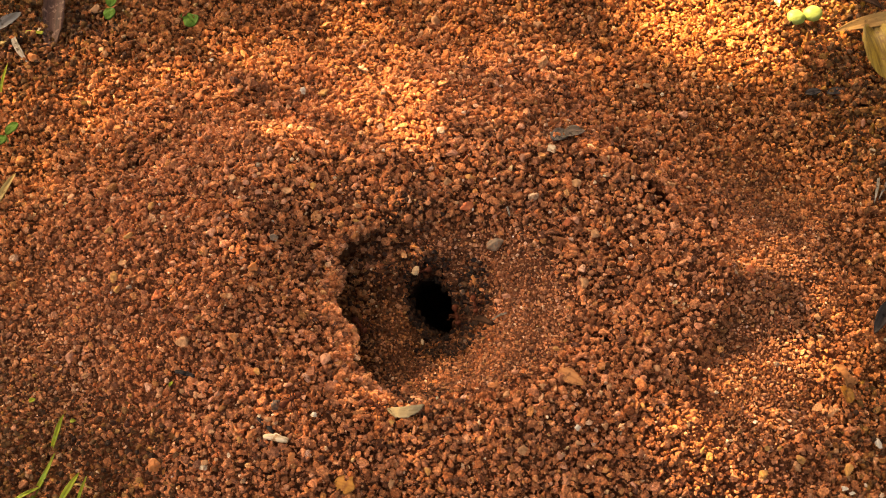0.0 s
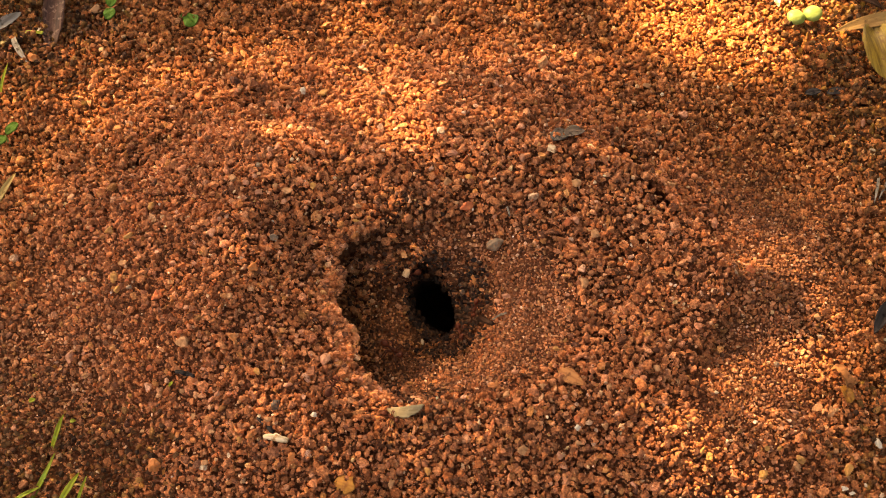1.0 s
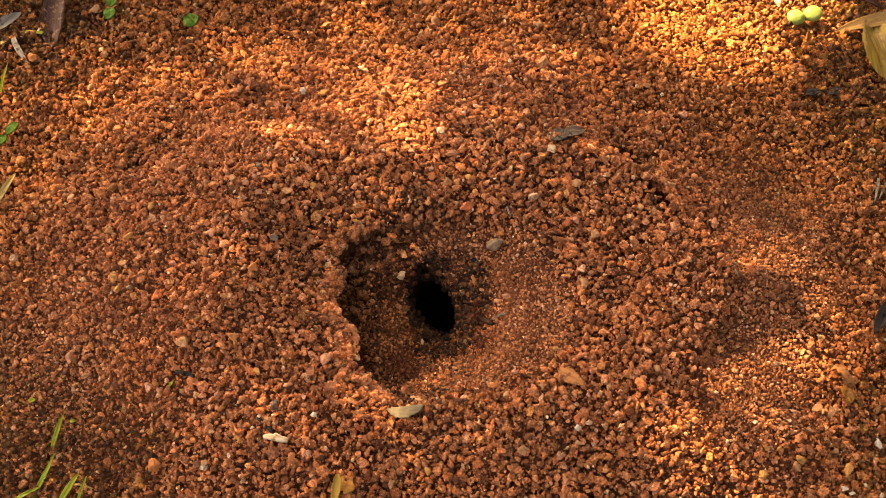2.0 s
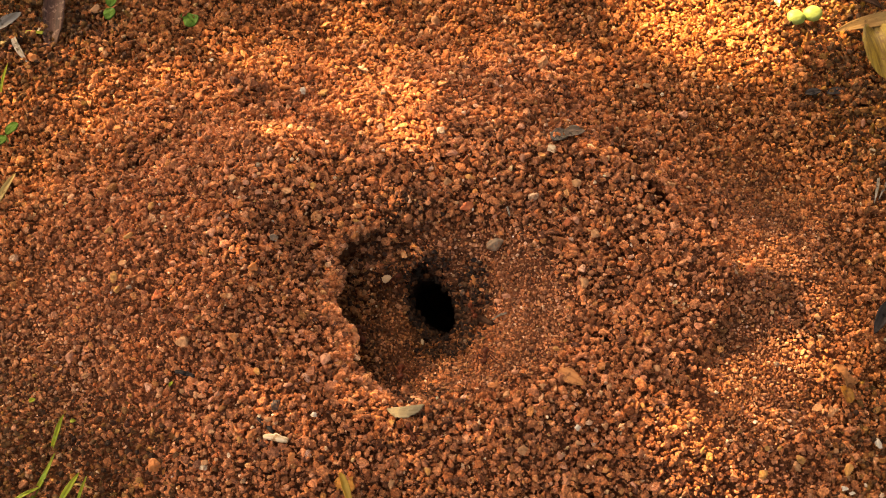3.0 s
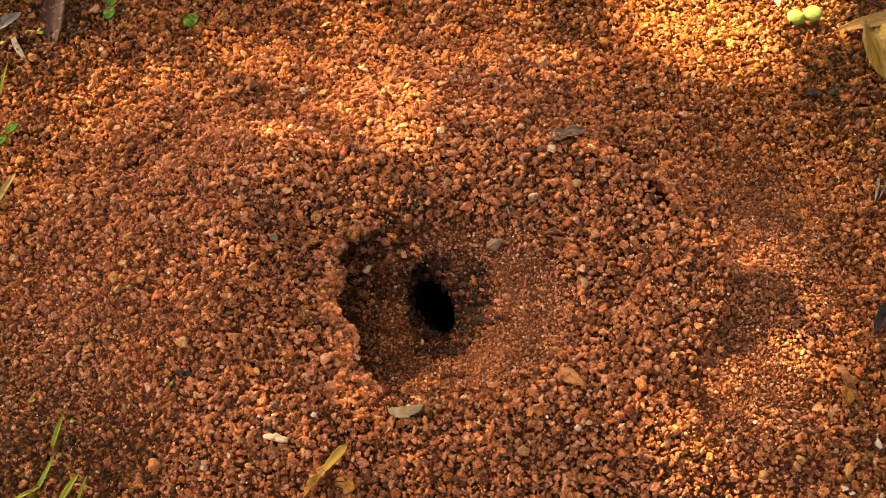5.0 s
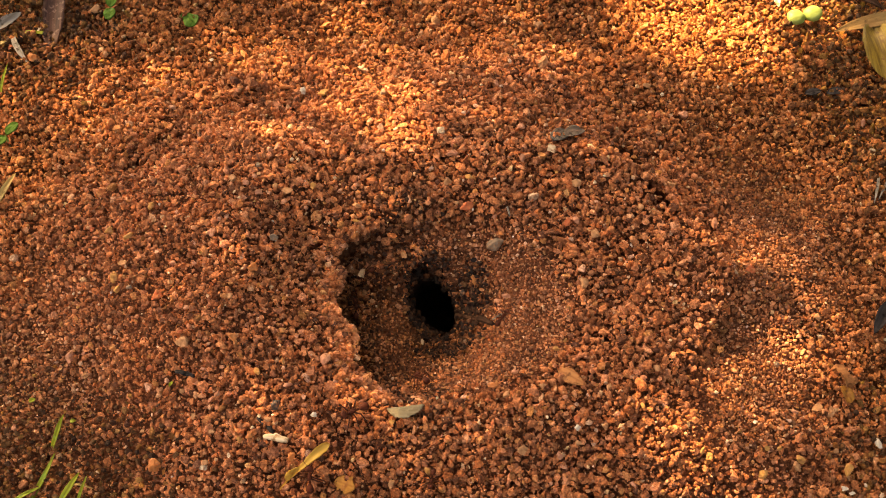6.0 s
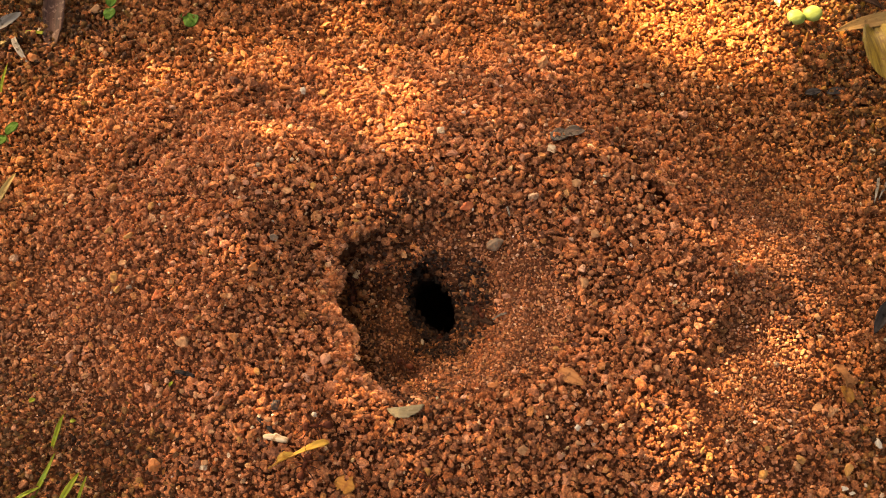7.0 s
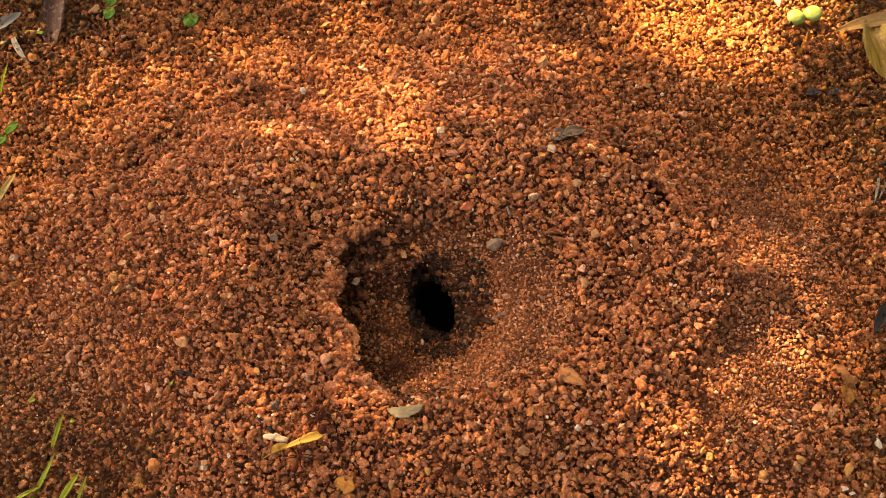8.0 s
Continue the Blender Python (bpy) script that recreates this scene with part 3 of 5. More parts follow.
# ---------------------------------------------------------------- materials of the things
def stone(name, low, high, rough=0.75, spot=None):
    m, n, links, b = shader(name, rough, 0.35)
    r = ramp(n, [(0.3, low), (0.7, high)])
    links.new(grain(n, links, 380, 6, 0.7).outputs[0], r.inputs[0])
    c = r.outputs[0]
    dust = ramp(n, [(0.50, (0, 0, 0)), (0.64, (0.8, 0.8, 0.8))])
    links.new(grain(n, links, 620, 4).outputs[0], dust.inputs[0])
    c = mixed(n, links, "MIX", dust.outputs[0], c, spot or (0.34, 0.13, 0.05))
    links.new(c, b.inputs["Base Color"])
    bumped(n, links, b, grain(n, links, 1500, 4, 0.7).outputs[0], 1.0, 0.0007)
    return m


def foliage(name, low, high, through_light=0.3, rough=0.5, spots=None):
    m, n, links, b = shader(name, rough, 0.15 if high[0] > 0.2 else 0.03)
    co = n.new("ShaderNodeTexCoord")
    mp = n.new("ShaderNodeMapping")
    mp.inputs["Scale"].default_value = (60, 900, 300)
    links.new(co.outputs["Object"], mp.inputs[0])
    veins = n.new("ShaderNodeTexNoise")
    veins.inputs["Scale"].default_value, veins.inputs["Detail"].default_value = 1.0, 5
    links.new(mp.outputs[0], veins.inputs["Vector"])
    r = ramp(n, [(0.35, low), (0.65, high)])
    links.new(veins.outputs[0], r.inputs[0])
    c = r.outputs[0]
    mask = ramp(n, [(0.55, (0, 0, 0)), (0.68, (1, 1, 1))])
    links.new(grain(n, links, 330, 5).outputs[0], mask.inputs[0])
    c = mixed(n, links, "MIX", mask.outputs[0], c, spots or tuple(v * 0.6 for v in low))
    links.new(c, b.inputs["Base Color"])
    bumped(n, links, b, veins.outputs[0], 0.4, 0.0004)
    tr = n.new("ShaderNodeBsdfTranslucent")
    links.new(c, tr.inputs[0])
    mix = n.new("ShaderNodeMixShader")
    mix.inputs[0].default_value = through_light
    links.new(b.outputs[0], mix.inputs[1])
    links.new(tr.outputs[0], mix.inputs[2])
    links.new(mix.outputs[0], n["Material Output"].inputs[0])
    return m


STONES = {
    "cream": (stone("cream_quartz", (0.44, 0.30, 0.17), (0.66, 0.50, 0.32)), "pale cream quartz pebble lying among red soil crumbs"),
    "grey": (stone("grey_stone", (0.15, 0.094, 0.056), (0.25, 0.165, 0.105)), "smooth grey-beige pebble half sunk in the soil"),
    "slate": (stone("dark_stone", (0.035, 0.022, 0.015), (0.085, 0.055, 0.038), 0.6), "dark grey stone chip among the crumbs"),
    "ochre": (stone("ochre_stone", (0.361, 0.156, 0.036), (0.516, 0.257, 0.072)), "ochre-yellow lump of hard clay on the mound"),
    "tan": (stone("tan_stone", (0.34, 0.15, 0.06), (0.46, 0.225, 0.10)), "tan-brown pebble lying on the loose soil"),
    "orange": (stone("orange_stone", (0.430, 0.125, 0.032), (0.550, 0.195, 0.054)), "orange lump of fired-looking laterite"),
    "red": (stone("red_stone", (0.387, 0.078, 0.025), (0.516, 0.133, 0.043)), "brick-red laterite pebble on the mound"),
    "pink": (stone("pink_stone", (0.38, 0.145, 0.075), (0.52, 0.23, 0.13)), "pinkish weathered stone among soil crumbs"),
    "white": (stone("white_chip", (0.42, 0.33, 0.24), (0.64, 0.55, 0.44), 0.6, (0.42, 0.27, 0.15)), "whitish chip of quartz on the red soil"),
}
LEAVES = {
    "green": foliage("fresh_green_leaf", (0.045, 0.10, 0.014), (0.085, 0.16, 0.026), 0.25, 0.45, (0.08, 0.16, 0.025)),
    "lime": foliage("lime_green_leaf", (0.20, 0.26, 0.06), (0.27, 0.34, 0.10), 0.25, 0.4, (0.25, 0.31, 0.085)),
    "grass": foliage("grass_blade", (0.17, 0.185, 0.012), (0.30, 0.31, 0.03), 0.3, 0.45, (0.24, 0.32, 0.04)),
    "straw": foliage("dry_straw", (0.30, 0.18, 0.055), (0.44, 0.29, 0.10), 0.2, 0.6),
    "ripe": foliage("yellow_brown_leaf", (0.17, 0.10, 0.02), (0.36, 0.23, 0.045), 0.25, 0.4, (0.20, 0.10, 0.03)),
    "yellow": foliage("yellow_leaf", (0.40, 0.215, 0.034), (0.54, 0.32, 0.065), 0.3, 0.5, (0.42, 0.19, 0.03)),
    "amber": foliage("amber_leaf", (0.37, 0.14, 0.030), (0.50, 0.215, 0.045), 0.2, 0.55, (0.36, 0.13, 0.035)),
    "pale": foliage("pale_leaf", (0.17, 0.120, 0.060), (0.25, 0.185, 0.10), 0.1, 0.55, (0.30, 0.22, 0.11)),
    "brown": foliage("dead_brown_leaf", (0.032, 0.015, 0.011), (0.085, 0.040, 0.028), 0.1, 0.38, (0.19, 0.11, 0.08)),
    "tan": foliage("dead_tan_leaf", (0.20, 0.105, 0.035), (0.36, 0.21, 0.075), 0.15, 0.6),
    "russet": foliage("russet_leaf", (0.28, 0.10, 0.032), (0.40, 0.16, 0.055), 0.1, 0.6),
    "grey": foliage("grey_dead_leaf", (0.15, 0.115, 0.08), (0.31, 0.25, 0.19), 0.1, 0.7),
    "wing": foliage("grey_seed_wing", (0.055, 0.044, 0.037), (0.125, 0.102, 0.085), 0.3, 0.35),
    "splinter": foliage("pale_splinter", (0.42, 0.28, 0.15), (0.64, 0.48, 0.30), 0.0, 0.7, (0.34, 0.18, 0.08)),
    "black": foliage("charred_twig", (0.012, 0.009, 0.008), (0.038, 0.030, 0.026), 0.0, 0.5),
    "wood": foliage("weathered_twig", (0.028, 0.013, 0.008), (0.06, 0.03, 0.018), 0.0, 0.7),
}


def pebble(kind, x, y, w, d, turn=0.0, sunk=0.15):
    """A pebble w by d millimetres across."""
    mat, label = STONES[kind]
    seed = int(abs(x * 7919 + y * 104729) * 1000) % 9973
    rng = np.random.default_rng(seed)
    h = min(w, d) * rng.uniform(0.65, 0.9)
    ob = new("pebble", stone_mesh("pebble", (w / 1000, d / 1000, h / 1000), mat, seed, 6 if kind == "grey" else 13))
    n = Vector(ground_tilt(np.array([x]), np.array([y]))[0])
    p = Vector((x, y, float(ground_z(x, y)))) + n * (h / 1000 * (0.5 - sunk) + (0.0030 if kind == "slate" else 0.0024))
    ob.matrix_world = Matrix.Translation(p) @ Vector((0, 0, 1)).rotation_difference(n).to_matrix().to_4x4() @ pose(0, 0, 0, rng.uniform(-15, 15), rng.uniform(-15, 15), turn)
    return tagged(ob, label, "pebble", "pebbles on the mound")


def leaf_piece(name, kind, label, x1, y1, up1, x2, y2, up2, width, outline=leafy, arch=0.05, fold=0.2, curl=0.0, roll=0.0, ragged=0.0, thick=0.3, category="leaf", group="", half=False):
    """One leaf, blade or flat chip from end to end; width and thickness in millimetres."""
    m, length = lay(x1, y1, up1, x2, y2, up2, roll)
    seed = int(abs(x1 * 911 + y1 * 3571) * 1000) % 997
    ob = new(name, blade_mesh(name, length, width / 1000, LEAVES[kind], outline, arch, fold, curl, thick / 1000, 18, 8, ragged, seed, half))
    ob.matrix_basis = m
    return tagged(ob, label, category, group)


def twig(name, kind, label, x1, y1, up1, x2, y2, up2, width, bend=0.04):
    m, length = lay(x1, y1, up1, x2, y2, up2)
    seed = int(abs(x1 * 911 + y1 * 3571) * 1000) % 997
    rng = np.random.default_rng(seed)
    pts, radii = [], []
    for i in range(9):
        t = i / 8
        pts.append((t * length, bend * length * math.sin(math.pi * t) + rng.uniform(-0.03, 0.03) * width / 1000 * 4, rng.uniform(-0.1, 0.1) * width / 1000))
        radii.append(width / 2000 * (0.75 + 0.25 * math.sin(math.pi * t)) * rng.uniform(0.82, 1.1))
    ob = new(name, tube_mesh(name, pts, radii, LEAVES[kind], 8))
    ob.matrix_world = m
    return tagged(ob, label, "twig")


def seedling(x, y, kind, leaves, label):
    """A seedling: a short stalk with two rounded seed leaves. leaves: heading in degrees, length and width in millimetres."""
    ob = tagged(new("seedling"), label, "seedling", "seedlings beside the mound")
    ob.location = (x, y, float(ground_z(x, y)))
    part("stalk", tube_mesh("stalk", [(0, 0, -0.003), (0.0003, 0, 0.002), (0, 0.0002, 0.0055)], [0.0006, 0.0005, 0.0004], LEAVES["lime"]), ob)
    for k, (heading, length, width) in enumerate(leaves):
        if kind == "lime":
            leaf = part("leaf", stone_mesh("leaf", (length / 1000, width / 1000, 0.0062), LEAVES[kind], k + 5, 0, 0.02), ob)
            leaf.matrix_basis = pose(0, 0, 0.0055, 0, -8, heading) @ pose(length / 2000, 0, 0)
            continue
        leaf = part("leaf", blade_mesh("leaf", length / 1000, width / 1000, LEAVES[kind], oval, 0.06, 0.12, 0.0, 0.0007, 18, 10, 0, k + 3), ob)
        leaf.matrix_basis = pose(0, 0, 0.0055, 0, -6, heading) @ pose(0.0006, 0, 0)
    return ob


def tuft(x, y, label):
    ob = tagged(new("grass_tuft"), label, "grass")
    ob.location = (x, y, float(ground_z(x, y)))
    return ob


def into(thing, ob):
    """Make ob a part of thing where it stands."""
    ob.matrix_basis = Matrix.Translation(-thing.location) @ ob.matrix_basis
    ob.parent = thing
    for key in ("category", "group"):
        if key in ob:
            del ob[key]


# ---- placed things ----
# seedlings, grass and litter round the mound
seedling(-0.1741, 0.1702, "green", [(92, 8.9, 5.9), (-88, 8.9, 6.2)], "green seedling with two rounded leaves in the soil")
seedling(-0.2131, 0.0819, "green", [(55, 8.2, 4.9), (-110, 6.6, 5.5)], "green seedling with two oval leaves beside the mound")
seedling(0.1880, 0.1632, "lime", [(196, 9.6, 9.4), (16, 9.8, 9.6)], "sunlit lime-green seedling with two plump round leaves")
leaf_piece("leaf_scrap", "green", "torn scrap of bright green leaf on the soil", -0.1373, 0.1701, 0.0010, -0.1290, 0.1602, 0.0025, 8.9, snipped, 0.04, 0.2, 0.3, 10, 0.04)
leaf_piece("dead_leaf", "brown", "dull purple-brown dead leaf lying flat on soil", -0.2075, 0.2092, 0.0022, -0.2015, 0.1450, -0.0012, 12.0, torn, 0.03, 0.35, 0.4, 0, 0.22)
leaf_piece("dead_leaf", "grey", "curled grey dead leaf at the mound's foot", -0.2362, 0.1523, 0.0020, -0.2214, 0.1695, 0.0040, 5.9, leafy, 0.08, 0.5, 0.9, 20, 0.1)
leaf_piece("dead_leaf", "grey", "narrow grey strip of dead leaf standing in soil", -0.2218, 0.1497, 0.0030, -0.2112, 0.1324, 0.0015, 3.8, grassy, 0.06, 0.5, 0.4, 30)
leaf_piece("grass_scrap", "grass", "short green scrap of grass on the soil", -0.2163, 0.1542, 0.0025, -0.2073, 0.1537, 0.0025, 2.3, strip, 0.02, 0.2, 0.2, 0, 0, 0.25, "grass")
leaf_piece("grass_scrap", "grass", "short green scrap of grass on the soil", -0.2122, 0.1691, 0.0025, -0.2075, 0.1688, 0.0025, 2.4, strip, 0.02, 0.2, 0.2, 0, 0, 0.25, "grass")
leaf_piece("dead_leaf", "straw", "yellowed blade of dry grass at the mound", -0.2322, 0.1444, 0.0020, -0.2241, 0.1457, 0.0040, 2.9, grassy, 0.05, 0.2)
leaf_piece("dead_leaf", "straw", "yellowed blade of dry grass beside the mound", -0.2116, 0.0386, 0.0020, -0.2040, 0.0591, 0.0050, 4.0, grassy, 0.04, 0.4)
sprig = tuft(-0.2212, 0.1125, "single green sprig of grass at the mound foot")
sward = tuft(-0.1613, -0.1132, "sparse tuft of bent green grass blades in soil")
into(sprig, leaf_piece("blade", "grass", "thin green blade of grass at the mound", -0.2223, 0.1130, 0.0010, -0.2189, 0.1265, 0.0090, 1.7, grassy, 0.1, 0.4, 0.5, 0, 0, 0.25, "grass"))
into(sward, leaf_piece("blade", "grass", "narrow green blade of grass rising from soil", -0.1607, -0.0904, 0.0020, -0.1549, -0.0817, 0.0120, 2.6, grassy, 0.03, 0.4, 0.3, 0, 0, 0.25, "grass"))
into(sward, leaf_piece("blade", "grass", "long bent green blade of grass on soil", -0.1707, -0.1161, 0.0010, -0.1583, -0.0947, 0.0060, 2.5, grassy, -0.06, 0.4, 0.4, 0, 0, 0.25, "grass"))
into(sward, leaf_piece("blade", "grass", "broad green blade of grass rising from soil", -0.1552, -0.1149, 0.0020, -0.1455, -0.1061, 0.0100, 3.2, grassy, 0.03, 0.4, 0.3, 0, 0, 0.25, "grass"))
into(sward, leaf_piece("blade", "grass", "thin green blade of grass in a small tuft", -0.1471, -0.1149, 0.0010, -0.1425, -0.1073, 0.0090, 1.6, grassy, 0.05, 0.4, 0.3, 0, 0, 0.25, "grass"))
into(sward, leaf_piece("blade", "straw", "thin yellowing blade of grass in a tuft", -0.1501, -0.1075, 0.0030, -0.1401, -0.1112, 0.0060, 1.1, grassy, 0.12, 0.4, 0.3, 0, 0, 0.25, "grass"))
into(sward, leaf_piece("blade", "grass", "long bent green blade of grass on soil", -0.1757, -0.1125, 0.0010, -0.1636, -0.1078, 0.0050, 2.1, grassy, 0.06, 0.4, 0.4, 0, 0, 0.25, "grass"))
leaf_piece("leaf_scrap", "grass", "tiny green scrap of leaf among the crumbs", -0.1732, -0.0711, 0.0026, -0.1705, -0.0697, 0.0034, 2.2, leafy, 0.05, 0.3, 0.3, 0, 0.1)
leaf_piece("leaf_scrap", "grass", "tiny green scrap of leaf among the crumbs", -0.1547, -0.0802, 0.0026, -0.1523, -0.0795, 0.0034, 1.8, leafy, 0.05, 0.3, 0.3, 0, 0.1)
leaf_piece("leaf_scrap", "grass", "tiny green scrap of leaf among the crumbs", -0.1117, -0.0731, 0.0026, -0.1096, -0.0723, 0.0034, 1.6, leafy, 0.05, 0.3, 0.3, 0, 0.1)
leaf_piece("dead_leaf", "tan", "pointed tan dead leaf raised over the soil", 0.2434, 0.1644, 0.0070, 0.2027, 0.1541, 0.0030, 8.0, leafy, 0.05, 0.35, 0.3, -12)
leaf_piece("dead_leaf", "ripe", "curled yellow-brown fallen leaf beside the mound", 0.2235, 0.1575, 0.0050, 0.2262, 0.1199, 0.0030, 18.5, oval, 0.10, 0.9, 0.7, 16, 0.05)
leaf_piece("dead_leaf", "black", "blackened dead leaf at the mound foot", 0.1983, -0.0183, 0.0060, 0.1881, -0.0345, 0.0020, 6.5, leafy, 0.08, 0.5, 0.3)
leaf_piece("dead_leaf", "grey", "thin pale dry stem on the soil", 0.2092, 0.0596, 0.0040, 0.2024, 0.0401, 0.0020, 1.6, grassy, 0.06, 0.3)
leaf_piece("dead_leaf", "grey", "thin pale dry stem on the soil", 0.2125, 0.0561, 0.0040, 0.2052, 0.0430, 0.0020, 1.3, grassy, 0.08, 0.3)
leaf_piece("dead_leaf", "splinter", "dry papery husk beside the seedling", 0.1755, 0.1800, 0.0030, 0.1772, 0.1735, 0.0020, 3.6, leafy, 0.08, 0.5, 0.4)
leaf_piece("dead_leaf", "wood", "dry brown leaf in the shade beside the mound", 0.2155, 0.1853, 0.0040, 0.2327, 0.1770, 0.0020, 6.0, leafy, 0.06, 0.4, 0.4)
leaf_piece("seed_wing", "wing", "grey papery seed wing lying on the mound", 0.0496, 0.0478, 0.0034, 0.0572, 0.0590, 0.0040, 7.6, oval, 0.03, 0.15, 0.2, 0, 0, 0.2, "seed")
leaf_piece("seed_wing", "wing", "grey papery seed wing lying on the mound", 0.0556, 0.0498, 0.0034, 0.0645, 0.0640, 0.0040, 7.4, oval, 0.03, 0.15, 0.2, 0, 0, 0.2, "seed")
leaf_piece("seed_wing", "black", "dark papery seed wing in the shade", 0.1821, 0.1143, 0.0024, 0.1910, 0.1161, 0.0026, 4.5, leafy, 0.03, 0.15, 0.2, 0, 0, 0.2, "seed")
leaf_piece("seed_wing", "black", "dark papery seed wing in the shade", 0.1933, 0.1154, 0.0024, 0.2025, 0.1155, 0.0028, 4.8, leafy, 0.03, 0.15, 0.2, 0, 0, 0.2, "seed")
leaf_piece("leaf_chip", "pale", "pale green-grey leaf piece half buried in soil", -0.0223, -0.0888, 0.0022, -0.0073, -0.0884, 0.0046, 9.8, leafy, 0.02, 0.0, 0.05, 14, 0.08, 0.3, "leaf", "", True)
leaf_piece("leaf_chip", "russet", "russet dead leaf piece curled on the rim", 0.0463, -0.0721, 0.0026, 0.0562, -0.0796, 0.0012, 5.9, leafy, 0.06, 0.3, 0.4, 18, 0.1)
leaf_piece("leaf_chip", "amber", "ragged orange-yellow leaf chip on the soil", -0.0418, -0.1172, 0.0022, -0.0340, -0.1202, 0.0026, 7.6, lobed, 0.06, 0.3, 0.5, 14, 0.22)
leaf_piece("leaf_chip", "russet", "red-brown curled leaf piece beside the mound", 0.1642, -0.0565, 0.0030, 0.1724, -0.0630, 0.0024, 5.7, strip, 0.2, 0.8, 1.3, 0, 0.35)
leaf_piece("leaf_chip", "amber", "small ochre leaf chip on the soil", 0.1676, -0.0635, 0.0025, 0.1724, -0.0688, 0.0020, 5.2, oval, 0.06, 0.3, 0.4, 0, 0.1)
twig("wood_chip", "splinter", "cream splinter of wood on the soil", -0.0703, -0.0998, 0.0026, -0.0607, -0.1022, 0.0028, 3.1)
twig("twig", "black", "short charred twig lying in the soil", -0.0732, -0.0917, 0.0030, -0.0668, -0.0982, 0.0030, 2.3)
twig("twig", "black", "short charred twig lying in the soil", -0.1093, -0.0676, 0.0030, -0.1010, -0.0708, 0.0028, 2.0)
twig("twig", "wood", "brown broken twig at the crater shaft", 0.0104, -0.0260, 0.0020, 0.0212, -0.0373, 0.0020, 2.7)
twig("twig", "grey", "thin pale splinter at the crater shaft", 0.0213, -0.0349, 0.0020, 0.0269, -0.0351, 0.0026, 1.0)
twig("twig", "wood", "short reddish twig at the crater shaft", 0.0055, -0.0228, 0.0016, 0.0128, -0.0287, 0.0018, 1.7)
twig("wood_chip", "russet", "ochre splinter standing in the crater wall", 0.0126, -0.0120, 0.0022, 0.0146, -0.0168, 0.0014, 2.2)
twig("wood_chip", "grey", "thin pale splinter on the rim", 0.0279, 0.0119, 0.0022, 0.0291, 0.0074, 0.0022, 1.0)
# pebbles
pebble("ochre", -0.1354, -0.0007, 4.6, 5.9, -5, 0.15)
pebble("pink", -0.1132, -0.0157, 3.7, 2.7, -5, 0.15)
pebble("ochre", -0.1028, -0.0143, 2.0, 2.9, -11, 0.15)
pebble("pink", -0.1068, -0.0194, 2.8, 2.6, 6, 0.15)
pebble("ochre", -0.1383, -0.0244, 3.3, 4.0, -19, 0.15)
pebble("grey", -0.1319, -0.0249, 2.9, 3.1, -11, 0.15)
pebble("red", -0.1345, -0.0223, 2.9, 2.2, 16, 0.15)
pebble("pink", -0.1038, -0.0418, 3.2, 2.6, 0, 0.15)
pebble("red", -0.1081, -0.0389, 2.8, 2.4, 5, 0.15)
pebble("ochre", -0.1557, -0.0294, 2.7, 2.0, -12, 0.15)
pebble("tan", -0.1148, -0.0282, 2.8, 3.1, -9, 0.15)
pebble("orange", -0.1130, -0.0331, 2.6, 2.8, 16, 0.15)
pebble("tan", -0.0880, -0.0389, 2.8, 3.9, -4, 0.15)
pebble("cream", -0.1595, -0.0224, 1.7, 2.3, 18, 0.15)
pebble("tan", -0.1366, -0.0125, 5.4, 4.0, -15, 0.15)
pebble("tan", -0.0926, 0.0248, 5.1, 4.1, -16, 0.15)
pebble("pink", -0.0866, 0.0183, 3.8, 4.1, 1, 0.15)
pebble("pink", -0.0801, 0.0166, 5.0, 2.7, 0, 0.15)
pebble("cream", -0.0661, 0.0321, 2.1, 2.3, -20, 0.15)
pebble("orange", -0.0520, 0.0453, 2.6, 2.3, 0, 0.15)
pebble("cream", -0.0492, 0.0250, 3.4, 1.8, 19, 0.15)
pebble("pink", -0.0745, 0.0424, 3.0, 4.2, -10, 0.15)
pebble("tan", -0.0663, 0.0398, 3.0, 3.7, 14, 0.15)
pebble("tan", -0.0378, 0.0146, 5.1, 3.2, 4, 0.15)
pebble("ochre", -0.0381, 0.0065, 3.4, 2.3, 10, 0.15)
pebble("pink", -0.0616, 0.0122, 2.5, 2.3, 15, 0.15)
pebble("pink", -0.0827, 0.0265, 2.3, 2.5, -16, 0.15)
pebble("cream", -0.0883, 0.0137, 2.3, 2.0, -15, 0.15)
pebble("tan", -0.0724, 0.0209, 3.8, 2.7, -16, 0.15)
pebble("tan", -0.0907, -0.0950, 4.2, 2.3, 0, 0.15)
pebble("orange", -0.1063, -0.0917, 2.1, 3.3, -11, 0.15)
pebble("orange", -0.0984, -0.0958, 2.9, 3.1, 16, 0.15)
pebble("tan", -0.0988, -0.0867, 2.7, 3.3, 13, 0.15)
pebble("tan", -0.0675, -0.0936, 3.8, 2.9, -20, 0.15)
pebble("ochre", -0.0802, -0.0988, 3.0, 3.1, -15, 0.15)
pebble("orange", -0.0594, -0.1061, 4.1, 4.5, -5, 0.15)
pebble("pink", -0.0544, -0.0864, 2.7, 4.1, 0, 0.15)
pebble("orange", -0.1060, -0.0992, 3.8, 2.7, -8, 0.15)
pebble("tan", -0.0935, -0.1057, 3.8, 2.9, -1, 0.15)
pebble("cream", -0.0708, -0.0910, 1.7, 2.0, 19, 0.15)
pebble("tan", -0.0798, -0.0844, 2.1, 2.9, 10, 0.15)
pebble("tan", -0.1042, -0.0761, 2.7, 2.9, -10, 0.15)
pebble("pink", -0.0886, -0.0813, 4.2, 2.9, 1, 0.15)
pebble("tan", -0.1212, -0.0885, 3.1, 2.1, 6, 0.15)
